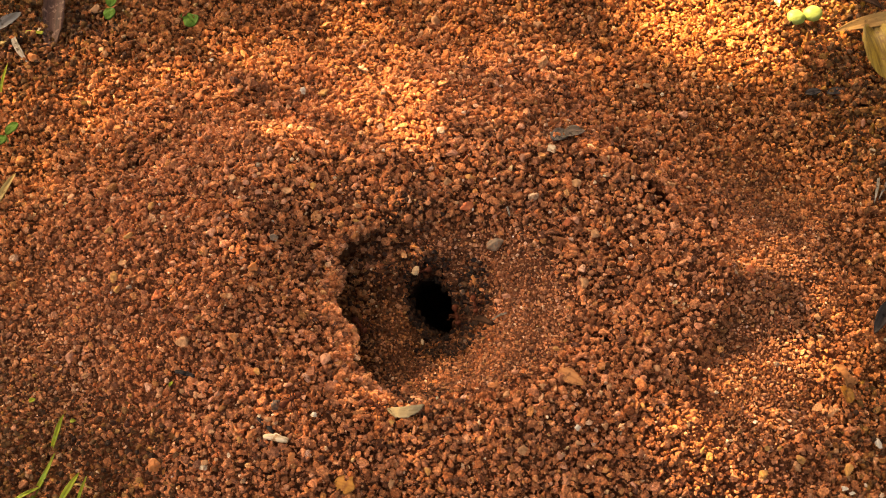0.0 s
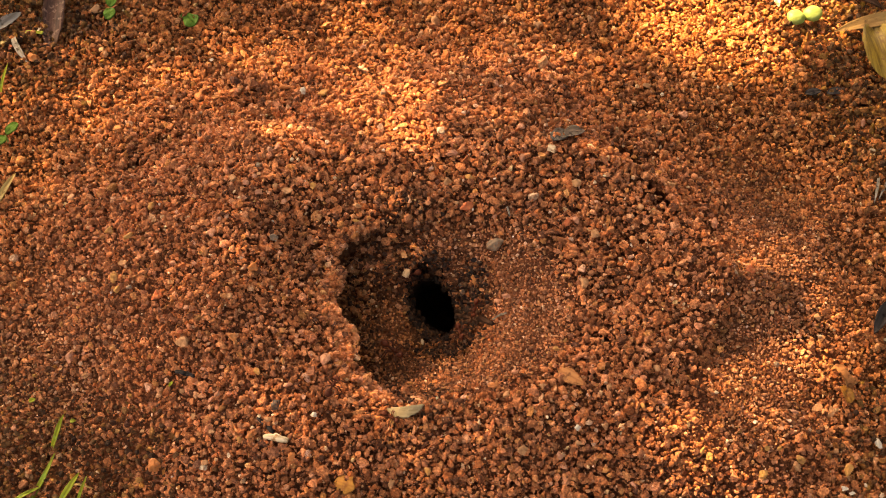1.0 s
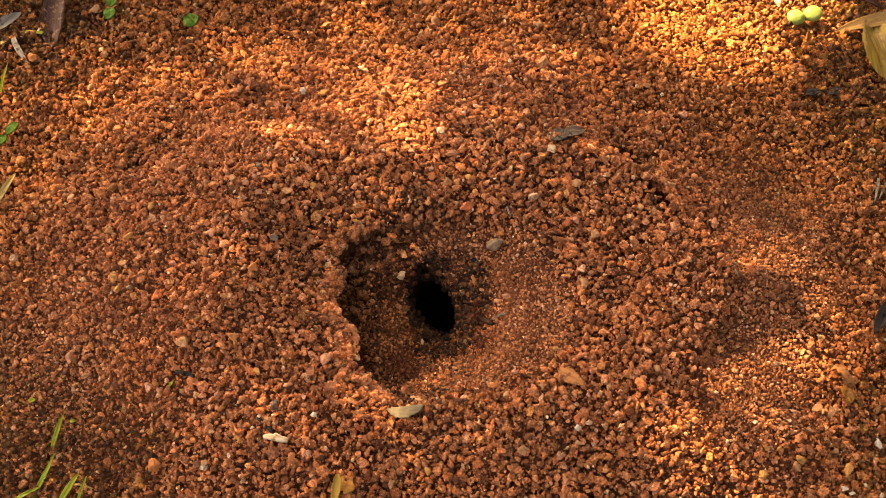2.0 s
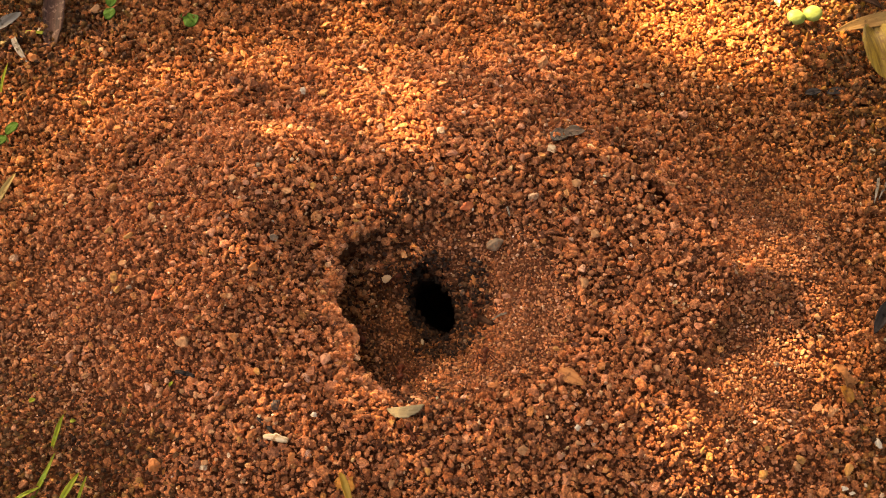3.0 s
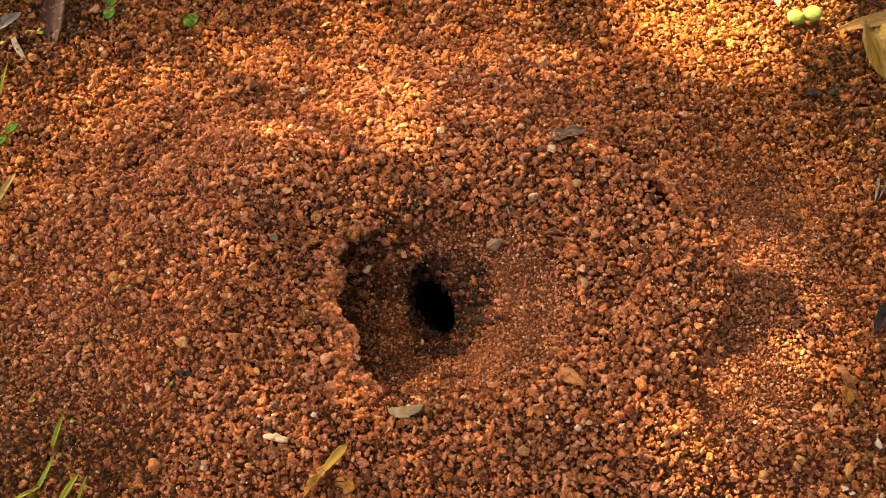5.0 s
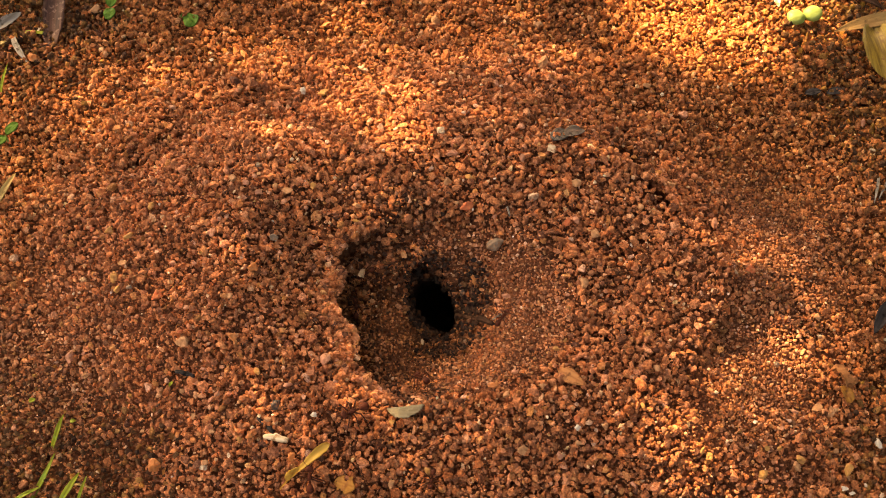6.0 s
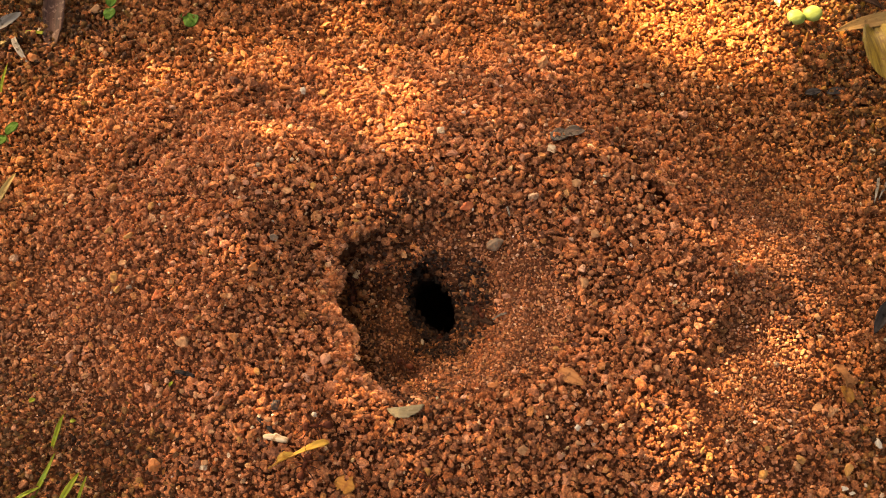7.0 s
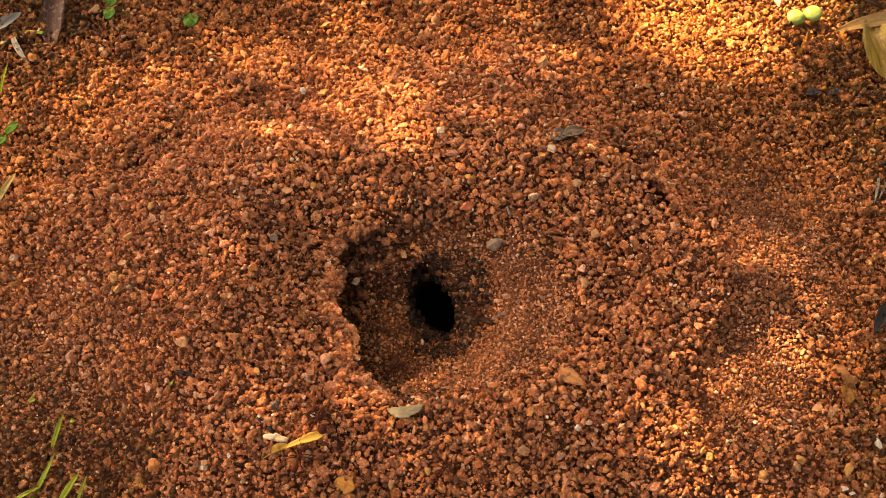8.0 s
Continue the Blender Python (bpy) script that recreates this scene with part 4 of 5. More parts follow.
pebble("tan", 0.0585, 0.0243, 5.1, 5.1, 6, 0.15)
pebble("orange", 0.0756, 0.0410, 2.4, 2.6, 11, 0.15)
pebble("pink", 0.0567, 0.0060, 3.8, 4.5, 18, 0.15)
pebble("tan", 0.0864, 0.0096, 3.1, 3.4, 15, 0.15)
pebble("orange", 0.0951, 0.0096, 2.9, 4.1, -10, 0.15)
pebble("tan", 0.1012, 0.0322, 5.2, 5.6, 0, 0.15)
pebble("orange", 0.0871, 0.0643, 3.1, 3.1, 4, 0.15)
pebble("cream", 0.0667, 0.0219, 1.9, 2.1, -16, 0.15)
pebble("ochre", 0.0501, 0.0290, 1.7, 1.8, -12, 0.15)
pebble("tan", 0.0997, 0.0166, 4.7, 4.6, -15, 0.15)
pebble("orange", 0.0653, -0.0719, 5.4, 3.7, 4, 0.15)
pebble("tan", 0.0665, -0.0808, 2.7, 3.7, -20, 0.15)
pebble("pink", 0.0292, -0.0731, 3.5, 2.9, 4, 0.15)
pebble("tan", 0.0271, -0.0845, 4.6, 3.1, -15, 0.15)
pebble("red", 0.0171, -0.0864, 2.5, 3.3, 0, 0.15)
pebble("red", 0.0208, -0.0955, 2.6, 4.5, -14, 0.15)
pebble("pink", 0.0679, -0.0924, 2.7, 2.9, -10, 0.15)
pebble("tan", 0.0647, -0.0951, 3.4, 3.3, -5, 0.15)
pebble("ochre", 0.0797, -0.0880, 3.1, 2.9, 0, 0.15)
pebble("tan", 0.0515, -0.1027, 3.0, 3.0, 9, 0.15)
pebble("orange", 0.0610, -0.1059, 3.8, 2.6, 0, 0.15)
pebble("pink", 0.0477, -0.0865, 2.5, 2.5, -14, 0.15)
pebble("cream", 0.0406, -0.0933, 1.7, 1.8, -1, 0.15)
pebble("tan", 0.0507, -0.0903, 2.1, 2.2, -16, 0.15)
pebble("cream", 0.1272, -0.0677, 2.0, 1.9, -4, 0.15)
pebble("white", 0.1242, -0.0895, 1.9, 2.5, -7, 0.15)
pebble("tan", 0.1593, -0.0772, 4.0, 5.2, -6, 0.15)
pebble("tan", 0.1539, -0.0755, 4.4, 5.2, -20, 0.15)
pebble("ochre", 0.1333, -0.0985, 2.9, 2.9, -10, 0.15)
pebble("pink", 0.1360, -0.0890, 2.3, 2.1, 12, 0.15)
pebble("ochre", 0.1290, -0.0988, 2.5, 2.7, 1, 0.15)
pebble("cream", 0.1094, -0.0788, 2.1, 2.3, -6, 0.15)
pebble("ochre", 0.1011, -0.1029, 2.5, 3.3, -14, 0.15)
pebble("slate", 0.0110, -0.0155, 4.2, 4.1, 16, 0.15)
pebble("slate", 0.0095, -0.0124, 2.5, 2.7, -6, 0.15)
pebble("white", -0.0689, 0.0975, 4.7, 6.1, -19, 0.15)
pebble("ochre", -0.0572, 0.0955, 7.9, 4.0, 15, 0.15)
pebble("orange", -0.0785, 0.1030, 6.1, 4.1, 0, 0.15)
pebble("cream", -0.0013, 0.0507, 5.9, 5.2, 3, 0.15)
pebble("pink", 0.0346, 0.0569, 4.8, 7.6, -14, 0.15)
pebble("tan", 0.0468, 0.1556, 6.5, 6.4, -12, 0.15)
pebble("tan", 0.0488, 0.1145, 4.5, 8.1, -20, 0.15)
pebble("tan", 0.0743, 0.1623, 3.8, 8.1, -8, 0.15)
pebble("orange", -0.0307, 0.1768, 6.6, 3.8, 17, 0.15)
pebble("tan", -0.0041, 0.1584, 5.5, 7.5, -10, 0.15)
pebble("tan", -0.0112, 0.1435, 4.4, 6.9, -15, 0.15)
pebble("cream", -0.0051, 0.0904, 2.1, 2.2, 5, 0.15)
pebble("grey", -0.0276, 0.0863, 3.2, 3.0, 17, 0.15)
pebble("pink", 0.0238, 0.0945, 3.5, 3.5, 4, 0.15)
pebble("pink", -0.0397, 0.1343, 3.4, 3.1, 5, 0.15)
pebble("cream", -0.0396, 0.1175, 3.8, 3.1, 11, 0.15)
pebble("grey", 0.0247, -0.0021, 7.8, 6.1, 8, 0.15)
pebble("pink", 0.0288, -0.0269, 4.1, 3.1, -9, 0.15)
pebble("tan", 0.0018, 0.0253, 4.7, 6.4, 7, 0.15)
pebble("ochre", 0.0123, 0.0255, 4.0, 5.1, 1, 0.15)
pebble("red", 0.0109, 0.0153, 7.2, 5.0, 16, 0.15)
pebble("tan", -0.0147, -0.0025, 3.6, 3.7, 5, 0.15)
pebble("orange", -0.0404, 0.0028, 4.1, 4.6, -9, 0.15)
pebble("cream", -0.0396, 0.0040, 2.1, 2.7, -12, 0.15)
pebble("pink", 0.0225, 0.0087, 2.3, 2.5, -5, 0.15)
pebble("orange", 0.0264, 0.0024, 3.8, 2.9, -13, 0.15)
pebble("tan", 0.0656, -0.0007, 5.6, 5.6, -16, 0.15)
pebble("red", 0.0533, 0.0024, 4.2, 6.3, 17, 0.15)
pebble("tan", 0.0591, -0.0270, 4.1, 5.7, 7, 0.15)
pebble("pink", 0.0500, -0.0403, 2.8, 2.8, -8, 0.15)
pebble("ochre", -0.1480, 0.0082, 5.1, 4.6, -8, 0.15)
pebble("ochre", -0.1415, -0.0175, 4.1, 8.1, 8, 0.15)
pebble("red", -0.1185, -0.0320, 6.3, 5.5, -4, 0.15)
pebble("orange", -0.0795, -0.0224, 5.7, 5.0, -10, 0.15)
pebble("pink", -0.0991, -0.0069, 4.5, 4.9, 18, 0.15)
pebble("ochre", -0.1309, 0.0194, 3.2, 4.4, -15, 0.15)
pebble("orange", -0.1646, 0.0200, 2.6, 4.2, -3, 0.15)
pebble("red", -0.1578, 0.0134, 2.4, 3.3, 11, 0.15)
pebble("orange", -0.0862, 0.0087, 3.1, 3.4, 7, 0.15)
pebble("grey", -0.0810, 0.0305, 3.4, 3.2, 0, 0.15)
pebble("cream", -0.0624, 0.0356, 2.6, 2.8, 12, 0.15)
pebble("tan", -0.0678, 0.0187, 5.5, 4.3, 10, 0.15)
pebble("ochre", -0.0590, 0.0220, 4.2, 4.1, 19, 0.15)
pebble("grey", -0.0737, -0.0071, 4.5, 4.0, -20, 0.15)
pebble("pink", -0.0702, -0.0151, 2.5, 2.4, -16, 0.15)
pebble("orange", -0.0843, -0.0588, 4.7, 6.3, 9, 0.15)
pebble("tan", -0.1052, -0.0558, 6.7, 5.5, -10, 0.15)
pebble("red", -0.1060, -0.0523, 3.2, 3.0, -4, 0.15)
pebble("pink", -0.0468, -0.0673, 4.7, 8.0, 0, 0.15)
pebble("ochre", -0.0745, -0.0739, 3.5, 4.2, 15, 0.15)
pebble("pink", -0.1569, -0.0503, 4.9, 6.6, -10, 0.15)
pebble("red", -0.1187, -0.0637, 4.0, 3.4, -2, 0.15)
pebble("pink", -0.0613, -0.0789, 5.0, 2.7, 4, 0.15)
pebble("slate", -0.0631, -0.0886, 4.7, 5.3, -3, 0.15)
pebble("white", -0.0497, -0.0917, 3.0, 2.9, -20, 0.15)
pebble("orange", -0.0254, -0.0922, 2.7, 2.7, 10, 0.15)
pebble("red", -0.0340, -0.0960, 2.3, 2.4, 7, 0.15)
pebble("cream", -0.0109, -0.0361, 2.1, 4.3, 0, 0.15)
pebble("grey", 0.0115, -0.0399, 2.1, 2.5, 7, 0.15)
pebble("orange", -0.0524, -0.1185, 3.0, 2.8, -15, 0.15)
pebble("ochre", -0.0209, -0.0946, 3.0, 3.7, -10, 0.15)
pebble("cream", -0.0937, -0.1070, 3.8, 3.3, 2, 0.15)
pebble("orange", -0.1131, -0.1023, 6.9, 6.7, 2, 0.15)
pebble("orange", -0.0753, -0.1003, 4.2, 5.3, 5, 0.15)
pebble("white", 0.0523, -0.0954, 3.8, 3.1, 0, 0.15)
pebble("red", 0.0506, -0.0944, 3.8, 3.3, -16, 0.15)
pebble("pink", 0.0456, -0.1058, 2.6, 4.1, 10, 0.15)
pebble("tan", 0.0311, -0.1041, 4.1, 4.5, 5, 0.15)
pebble("tan", 0.0851, -0.0708, 3.9, 4.2, -14, 0.15)
pebble("tan", 0.0407, -0.0808, 3.4, 3.7, 5, 0.15)
pebble("orange", 0.0195, -0.0786, 4.6, 2.9, 10, 0.15)
pebble("ochre", 0.0464, -0.0613, 3.5, 3.0, -15, 0.15)
pebble("tan", -0.0207, -0.1150, 3.0, 4.9, -10, 0.15)
pebble("ochre", -0.0075, -0.1128, 3.4, 3.6, 10, 0.15)
pebble("ochre", 0.1626, -0.1021, 5.5, 8.0, -10, 0.15)
pebble("tan", 0.1405, -0.1040, 3.9, 4.2, 14, 0.15)
pebble("ochre", 0.1024, -0.1041, 3.8, 3.7, 11, 0.15)
pebble("white", 0.1795, -0.0885, 2.8, 7.3, 10, 0.15)
pebble("white", 0.1612, -0.1104, 3.5, 2.5, -10, 0.15)
pebble("white", 0.1651, -0.1126, 3.1, 2.5, 16, 0.15)
pebble("tan", 0.1596, -0.0951, 2.7, 2.8, -5, 0.15)
pebble("ochre", 0.1265, -0.1080, 5.0, 5.0, -15, 0.15)
pebble("ochre", 0.1430, -0.1007, 4.7, 3.4, -10, 0.15)
pebble("tan", 0.1603, -0.0317, 3.7, 3.8, -20, 0.15)
pebble("red", 0.1297, -0.0204, 4.8, 4.8, 5, 0.15)
pebble("pink", 0.1158, 0.0887, 4.6, 6.0, 5, 0.15)
pebble("red", 0.1061, 0.0895, 4.1, 4.5, -10, 0.15)
pebble("tan", 0.1003, 0.1117, 5.9, 3.6, -3, 0.15)
pebble("cream", 0.1369, 0.1132, 2.9, 2.6, 16, 0.15)
pebble("tan", 0.1708, 0.0573, 2.7, 5.9, 12, 0.15)
pebble("pink", 0.2096, 0.0973, 2.9, 4.6, -10, 0.15)
pebble("cream", 0.2090, 0.0778, 4.7, 2.0, 0, 0.15)
pebble("grey", 0.1377, -0.0597, 2.8, 2.6, -4, 0.15)
pebble("cream", 0.1614, -0.0401, 2.5, 2.2, -4, 0.15)
pebble("pink", 0.1197, 0.0123, 3.4, 6.0, 0, 0.15)
pebble("orange", 0.0867, -0.0339, 2.8, 3.0, 10, 0.15)
pebble("red", 0.0850, -0.0329, 2.4, 2.6, -6, 0.15)
pebble("white", -0.1181, 0.1348, 2.5, 2.4, 15, 0.15)
pebble("ochre", -0.1015, 0.1214, 2.9, 3.1, -15, 0.15)
pebble("orange", -0.1383, 0.1247, 3.4, 5.2, 0, 0.15)
pebble("orange", -0.1399, 0.1130, 2.9, 3.6, -1, 0.15)
pebble("tan", -0.1739, 0.1370, 4.2, 3.7, -6, 0.15)
pebble("orange", -0.2091, 0.1362, 5.9, 4.8, 0, 0.15)
pebble("red", -0.2211, 0.1442, 2.5, 4.3, -12, 0.15)
pebble("tan", -0.1840, 0.1709, 6.6, 4.4, 5, 0.15)
pebble("cream", -0.2096, 0.1574, 2.5, 2.7, 4, 0.15)
pebble("cream", -0.1736, 0.0895, 2.8, 2.0, -14, 0.15)
pebble("orange", -0.1523, 0.0646, 2.7, 2.5, 15, 0.15)
pebble("cream", -0.1590, 0.0643, 2.1, 3.0, 4, 0.15)
pebble("pink", -0.0687, 0.0116, 2.9, 3.6, -15, 0.15)
pebble("cream", 0.0469, 0.0391, 5.1, 4.2, -10, 0.15)
pebble("pink", 0.0354, 0.0371, 3.4, 5.1, 5, 0.15)
pebble("pink", 0.0033, 0.0407, 5.2, 4.2, -11, 0.15)
pebble("orange", 0.0160, 0.0500, 3.9, 3.3, -1, 0.15)
# ---- end of placed things ----


# ---------------------------------------------------------------- loose soil in and round the shaft
def heap(name, centre, spread, count, low, high, mat, label, seed, into=0.0):
    """Loose crumbs strewn round a centre; into: how far they reach down the wall of the shaft."""
    rng = np.random.default_rng(seed)
    shapes = lump_shapes(16, 2, rng)
    V, F, base = [], [], 0
    for _ in range(count):
        r = low + (high - low) * rng.random() ** 1.6
        if into:
            a, d = rng.uniform(0, 2 * math.pi), rng.random() ** 1.5 * into
            p, q = 0.0150 * 0.99 * math.cos(a), 0.0104 * 0.99 * math.sin(a)
            x, y = HOLE[0] + 0.50 * p + 0.866 * q + 0.12 * d, HOLE[1] - 0.866 * p + 0.50 * q + 0.62 * d
            top = float(ground_z(x, y))
            z = top - d - rng.random() * max(top - 0.014, 0.0)
        else:
            x, y = centre[0] + rng.normal() * spread[0], centre[1] + rng.normal() * spread[1]
            if hole_r(x, y) < 0.95:
                continue
            z = float(ground_z(x, y)) + 0.0010 + r * rng.uniform(-0.2, 0.9)
        co, fa = shapes[rng.integers(0, 16)]
        V.append(co * r @ turns(1, rng)[0].T + np.array((x, y, z)))
        F.append(fa + base)
        base += len(co)
    return tagged(new(name, mesh_from(name, np.concatenate(V), np.concatenate(F), mat)), label, "soil", kind="stuff")


# humus colour, also used to paint shade in and round the shaft's mouth
HUMUS_SHADE = soil("humus_and_shaft_shade", [(0.0, (0.016, 0.009, 0.006)), (0.5, (0.045, 0.021, 0.012)), (0.8, (0.10, 0.042, 0.021)), (1.0, (0.3, 0.11, 0.045))], True)
def bowl_lip(count, seed):
    """The overhanging crust of crumbs along the broken edge of the bowl."""
    rng = np.random.default_rng(seed)
    shapes = lump_shapes(16, 2, rng)
    V, F, base = [], [], 0
    for k in range(count):
        y = rng.uniform(-0.084, 0.010)
        x = float(np.interp(y, EDGE_Y, EDGE_X))
        x -= float(ragged_edge(np.array(x), np.array(y)))
        out = rng.uniform(-0.003, 0.0048)
        r = rng.uniform(0.0008, 0.0022)
        z = float(ground_z(x - 0.0035, y)) - max(out, 0) * 0.35 - rng.uniform(0.0, 0.0026)
        x += out
        co, fa = shapes[rng.integers(0, 16)]
        V.append(co * r @ turns(1, rng)[0].T + np.array((x, y, z)))
        F.append(fa + base)
        base += len(co)
    return tagged(new("lip_crumbs", mesh_from("lip_crumbs", np.concatenate(V), np.concatenate(F), SOIL_CRUMB)), "coarse crumbs jutting from the crater's broken edge", "soil", kind="stuff")


bowl_lip(1000, 45)
heap("shaft_crumbs", None, None, 1000, 0.0008, 0.0021, HUMUS_SHADE, "crumbs clinging to the shaft wall, coloured dark for its shade", 41, 0.022)
heap("humus_crumbs", (0.0118, -0.0215), (0.0036, 0.0058), 520, 0.0006, 0.0019, HUMUS_SHADE, "dark damp humus crumbs beside the shaft that also deepen its shade", 42)
heap("humus_crumbs", (-0.0080, -0.0070), (0.0060, 0.0026), 160, 0.0006, 0.0016, HUMUS_SHADE, "dark damp humus crumbs beside the shaft that also deepen its shade", 44)
heap("humus_crumbs", (0.0030, -0.0400), (0.0070, 0.0022), 220, 0.0006, 0.0014, HUMUS_SHADE, "dark damp humus crumbs beside the shaft that also deepen its shade", 43)


# ---------------------------------------------------------------- ants
def chitin(name, low, high):
    m, n, links, b = shader(name, 0.55, 0.08)
    r = ramp(n, [(0.35, low), (0.7, high)])
    links.new(grain(n, links, 700, 4).outputs[0], r.inputs[0])
    links.new(r.outputs[0], b.inputs["Base Color"])
    bumped(n, links, b, grain(n, links, 3000, 3).outputs[0], 0.3, 0.0002)
    return m


ANT_BODY = chitin("dark_red_chitin", (0.038, 0.009, 0.004), (0.095, 0.021, 0.008))
ANT_LEG = chitin("brown_red_chitin", (0.04, 0.012, 0.006), (0.09, 0.026, 0.011))


def body_mesh(name, size, spines=(), notch=0.0):
    """An egg of chitin, in millimetres, with a cleft behind and thorns on it."""
    bm = bmesh.new()
    bmesh.ops.create_icosphere(bm, subdivisions=3, radius=1)
    for v in bm.verts:
        c = v.co.copy()
        c.x -= notch * math.exp(-(c.y / 0.35) ** 2) * (1 if c.x < 0 else 0) * -1
        c.y *= 1 - 0.22 * c.x
        v.co = Vector((c.x * size[0], c.y * size[1], c.z * size[2])) * 0.0005
    for x, y, z, tx, ty, tz in spines:
        g = bmesh.ops.create_cone(bm, segments=6, radius1=0.00018, radius2=0.00002, depth=0.001)
        d = Vector((tx, ty, tz))
        m = Matrix.Translation(Vector((x, y, z)) * 0.001) @ d.to_track_quat("Z", "Y").to_matrix().to_4x4() @ pose(0, 0, 0.0003)
        bmesh.ops.transform(bm, matrix=m, verts=g["verts"])
    return skin(name, bm, ANT_BODY)


def mm_tube(name, points, radii, mat):
    return tube_mesh(name, [tuple(c * 0.001 for c in p) for p in points], [r * 0.001 for r in radii], mat, 6)


LEG_ROOTS = [(1.7, 34), (1.0, -4), (0.4, -38)]


def build_ant():
    ant = tagged(new("ant"), "dark red-brown leafcutter ant walking on the soil", "ant", "ants at the nest")
    head = part("head", body_mesh("head", (2.3, 2.5, 1.8), ((-0.7, 0.7, 0.4, -0.6, 0.5, 0.6), (-0.7, -0.7, 0.4, -0.6, -0.5, 0.6)), 0.3), ant)
    head.matrix_basis = pose(0.0034, 0, 0.0026, 0, 18, 0)
    for side in (1, -1):
        jaw = part("mandible", mm_tube("mandible", [(0, 0, 0), (0.5, 0.28 * side, -0.05), (0.95, 0.08 * side, -0.1)], [0.24, 0.2, 0.05], ANT_LEG), head)
        jaw.matrix_basis = pose(0.0010, 0.0004 * side, -0.0003)
        feeler = part("antenna", mm_tube("antenna", [(0, 0, 0), (0.9, 0.9 * side, 0.7), (1.3, 1.3 * side, 0.9), (2.5, 1.6 * side, 0.2), (3.2, 1.5 * side, -0.2)], [0.09, 0.08, 0.09, 0.09, 0.07], ANT_LEG), head)
        feeler.matrix_basis = pose(0.0006, 0.0004 * side, 0.0004)
    thorax = part("thorax", body_mesh("thorax", (3.0, 1.4, 1.6), ((0.5, 0.4, 0.6, 0.2, 0.4, 0.8), (0.5, -0.4, 0.6, 0.2, -0.4, 0.8), (-0.4, 0.3, 0.6, -0.3, 0.3, 0.8), (-0.4, -0.3, 0.6, -0.3, -0.3, 0.8), (-1.1, 0.3, 0.3, -0.7, 0.3, 0.6), (-1.1, -0.3, 0.3, -0.7, -0.3, 0.6))), ant)
    thorax.matrix_basis = pose(0.0011, 0, 0.0026)
    node = part("petiole", body_mesh("petiole", (1.3, 0.8, 0.9)), ant)
    node.matrix_basis = pose(-0.0007, 0, 0.0024)
    gaster = part("gaster", body_mesh("gaster", (3.2, 2.4, 2.2)), ant)
    gaster.matrix_basis = pose(-0.0026, 0, 0.0025, 0, -8, 0)
    for x, lean in LEG_ROOTS:
        for side in (1, -1):
            c, q = math.cos(radians(lean)), math.sin(radians(lean))
            pts = [(0, 0, 0), (2.0 * q, 2.0 * c * side, 1.2), (3.4 * q, 3.4 * c * side, -1.4), (4.6 * q, 4.4 * c * side, -2.1)]
            leg = part("leg", mm_tube("leg", pts, [0.26, 0.22, 0.14, 0.07], ANT_LEG), ant)
            leg.matrix_basis = pose(x / 1000, 0.0004 * side, 0.0022)
    return ant


ant = build_ant()
ants = [ant] + [copy_thing(ant, pose(0, 0, 0)) for _ in range(7)]
for a, k in zip(ants, (1.40, 1.15, 1.05, 1.20, 0.95, 1.05, 1.25, 1.10)):
    a.scale = (k, k, k)
tagged(ants[2], "dark red-brown leafcutter ant carrying a clay pellet")
tagged(ants[6], "dark red-brown leafcutter ant dragging a yellow leaf piece")

cargo = tagged(new("leaf_fragment"), "cut yellow leaf piece carried over the soil by an ant", "leaf")
part("blade", blade_mesh("blade", 0.0265, 0.0037, LEAVES["yellow"], clubbed, 0.04, 0.45, 0.9, 0.0003, 26, 8, 0.10, 3), cargo)
flap = part("flap", blade_mesh("flap", 0.0086, 0.0062, LEAVES["yellow"], leafy, 0.03, 0.2, 0.2, 0.0003, 14, 6, 0.08, 9, True), cargo, "folded flap of the leaf")
flap.matrix_basis = pose(0.0040, 0, 0.0006, -107, 0, 0)
pellet = new("clay_pellet", stone_mesh("clay_pellet", (0.0064, 0.0042, 0.0034), stone("tan_clay", (0.34, 0.20, 0.10), (0.50, 0.32, 0.17), 0.75, (0.38, 0.21, 0.10)), 77))
tagged(pellet, "small tan clay pellet carried by an ant", "pellet")


def crawl(thing, rows, up=0.0040):
    """Key a thing that goes over the ground: rows of seconds, x, y and the heading in degrees."""
    keys = []
    for t, x, y, heading in rows:
        d = 0.005
        gx = float(ground_z(x + d, y, False) - ground_z(x - d, y, False)) / (2 * d)
        gy = float(ground_z(x, y + d, False) - ground_z(x, y - d, False)) / (2 * d)
        n = Vector((-gx, -gy, 1.3)).normalized()
        q = Vector((0, 0, 1)).rotation_difference(n).to_matrix().to_4x4()
        keys.append((t, Matrix.Translation((x, y, float(ground_z(x, y)) + up)) @ q @ pose(0, 0, 0, 0, 0, heading)))
    walk(thing, keys)


def stride(ant, pace, phase):
    """The legs swing to and fro, three and three by turns."""
    legs = [o for o in ant.children if o.name.split(".")[0] == "leg"]
    for k, leg in enumerate(legs):
        side = 1 if k % 2 == 0 else -1
        x = LEG_ROOTS[k // 2][0]
        turn = 1 if (k // 2 + k) % 2 == 0 else -1
        rows = []
        for i in range(41):
            t = i * 0.2
            sw = pace * turn * math.sin(2 * math.pi * (t / 0.8 + phase))
            rows.append((t, pose(x / 1000, 0.0004 * side, 0.0022, 0, 0, sw * side)))
        walk(leg, rows)


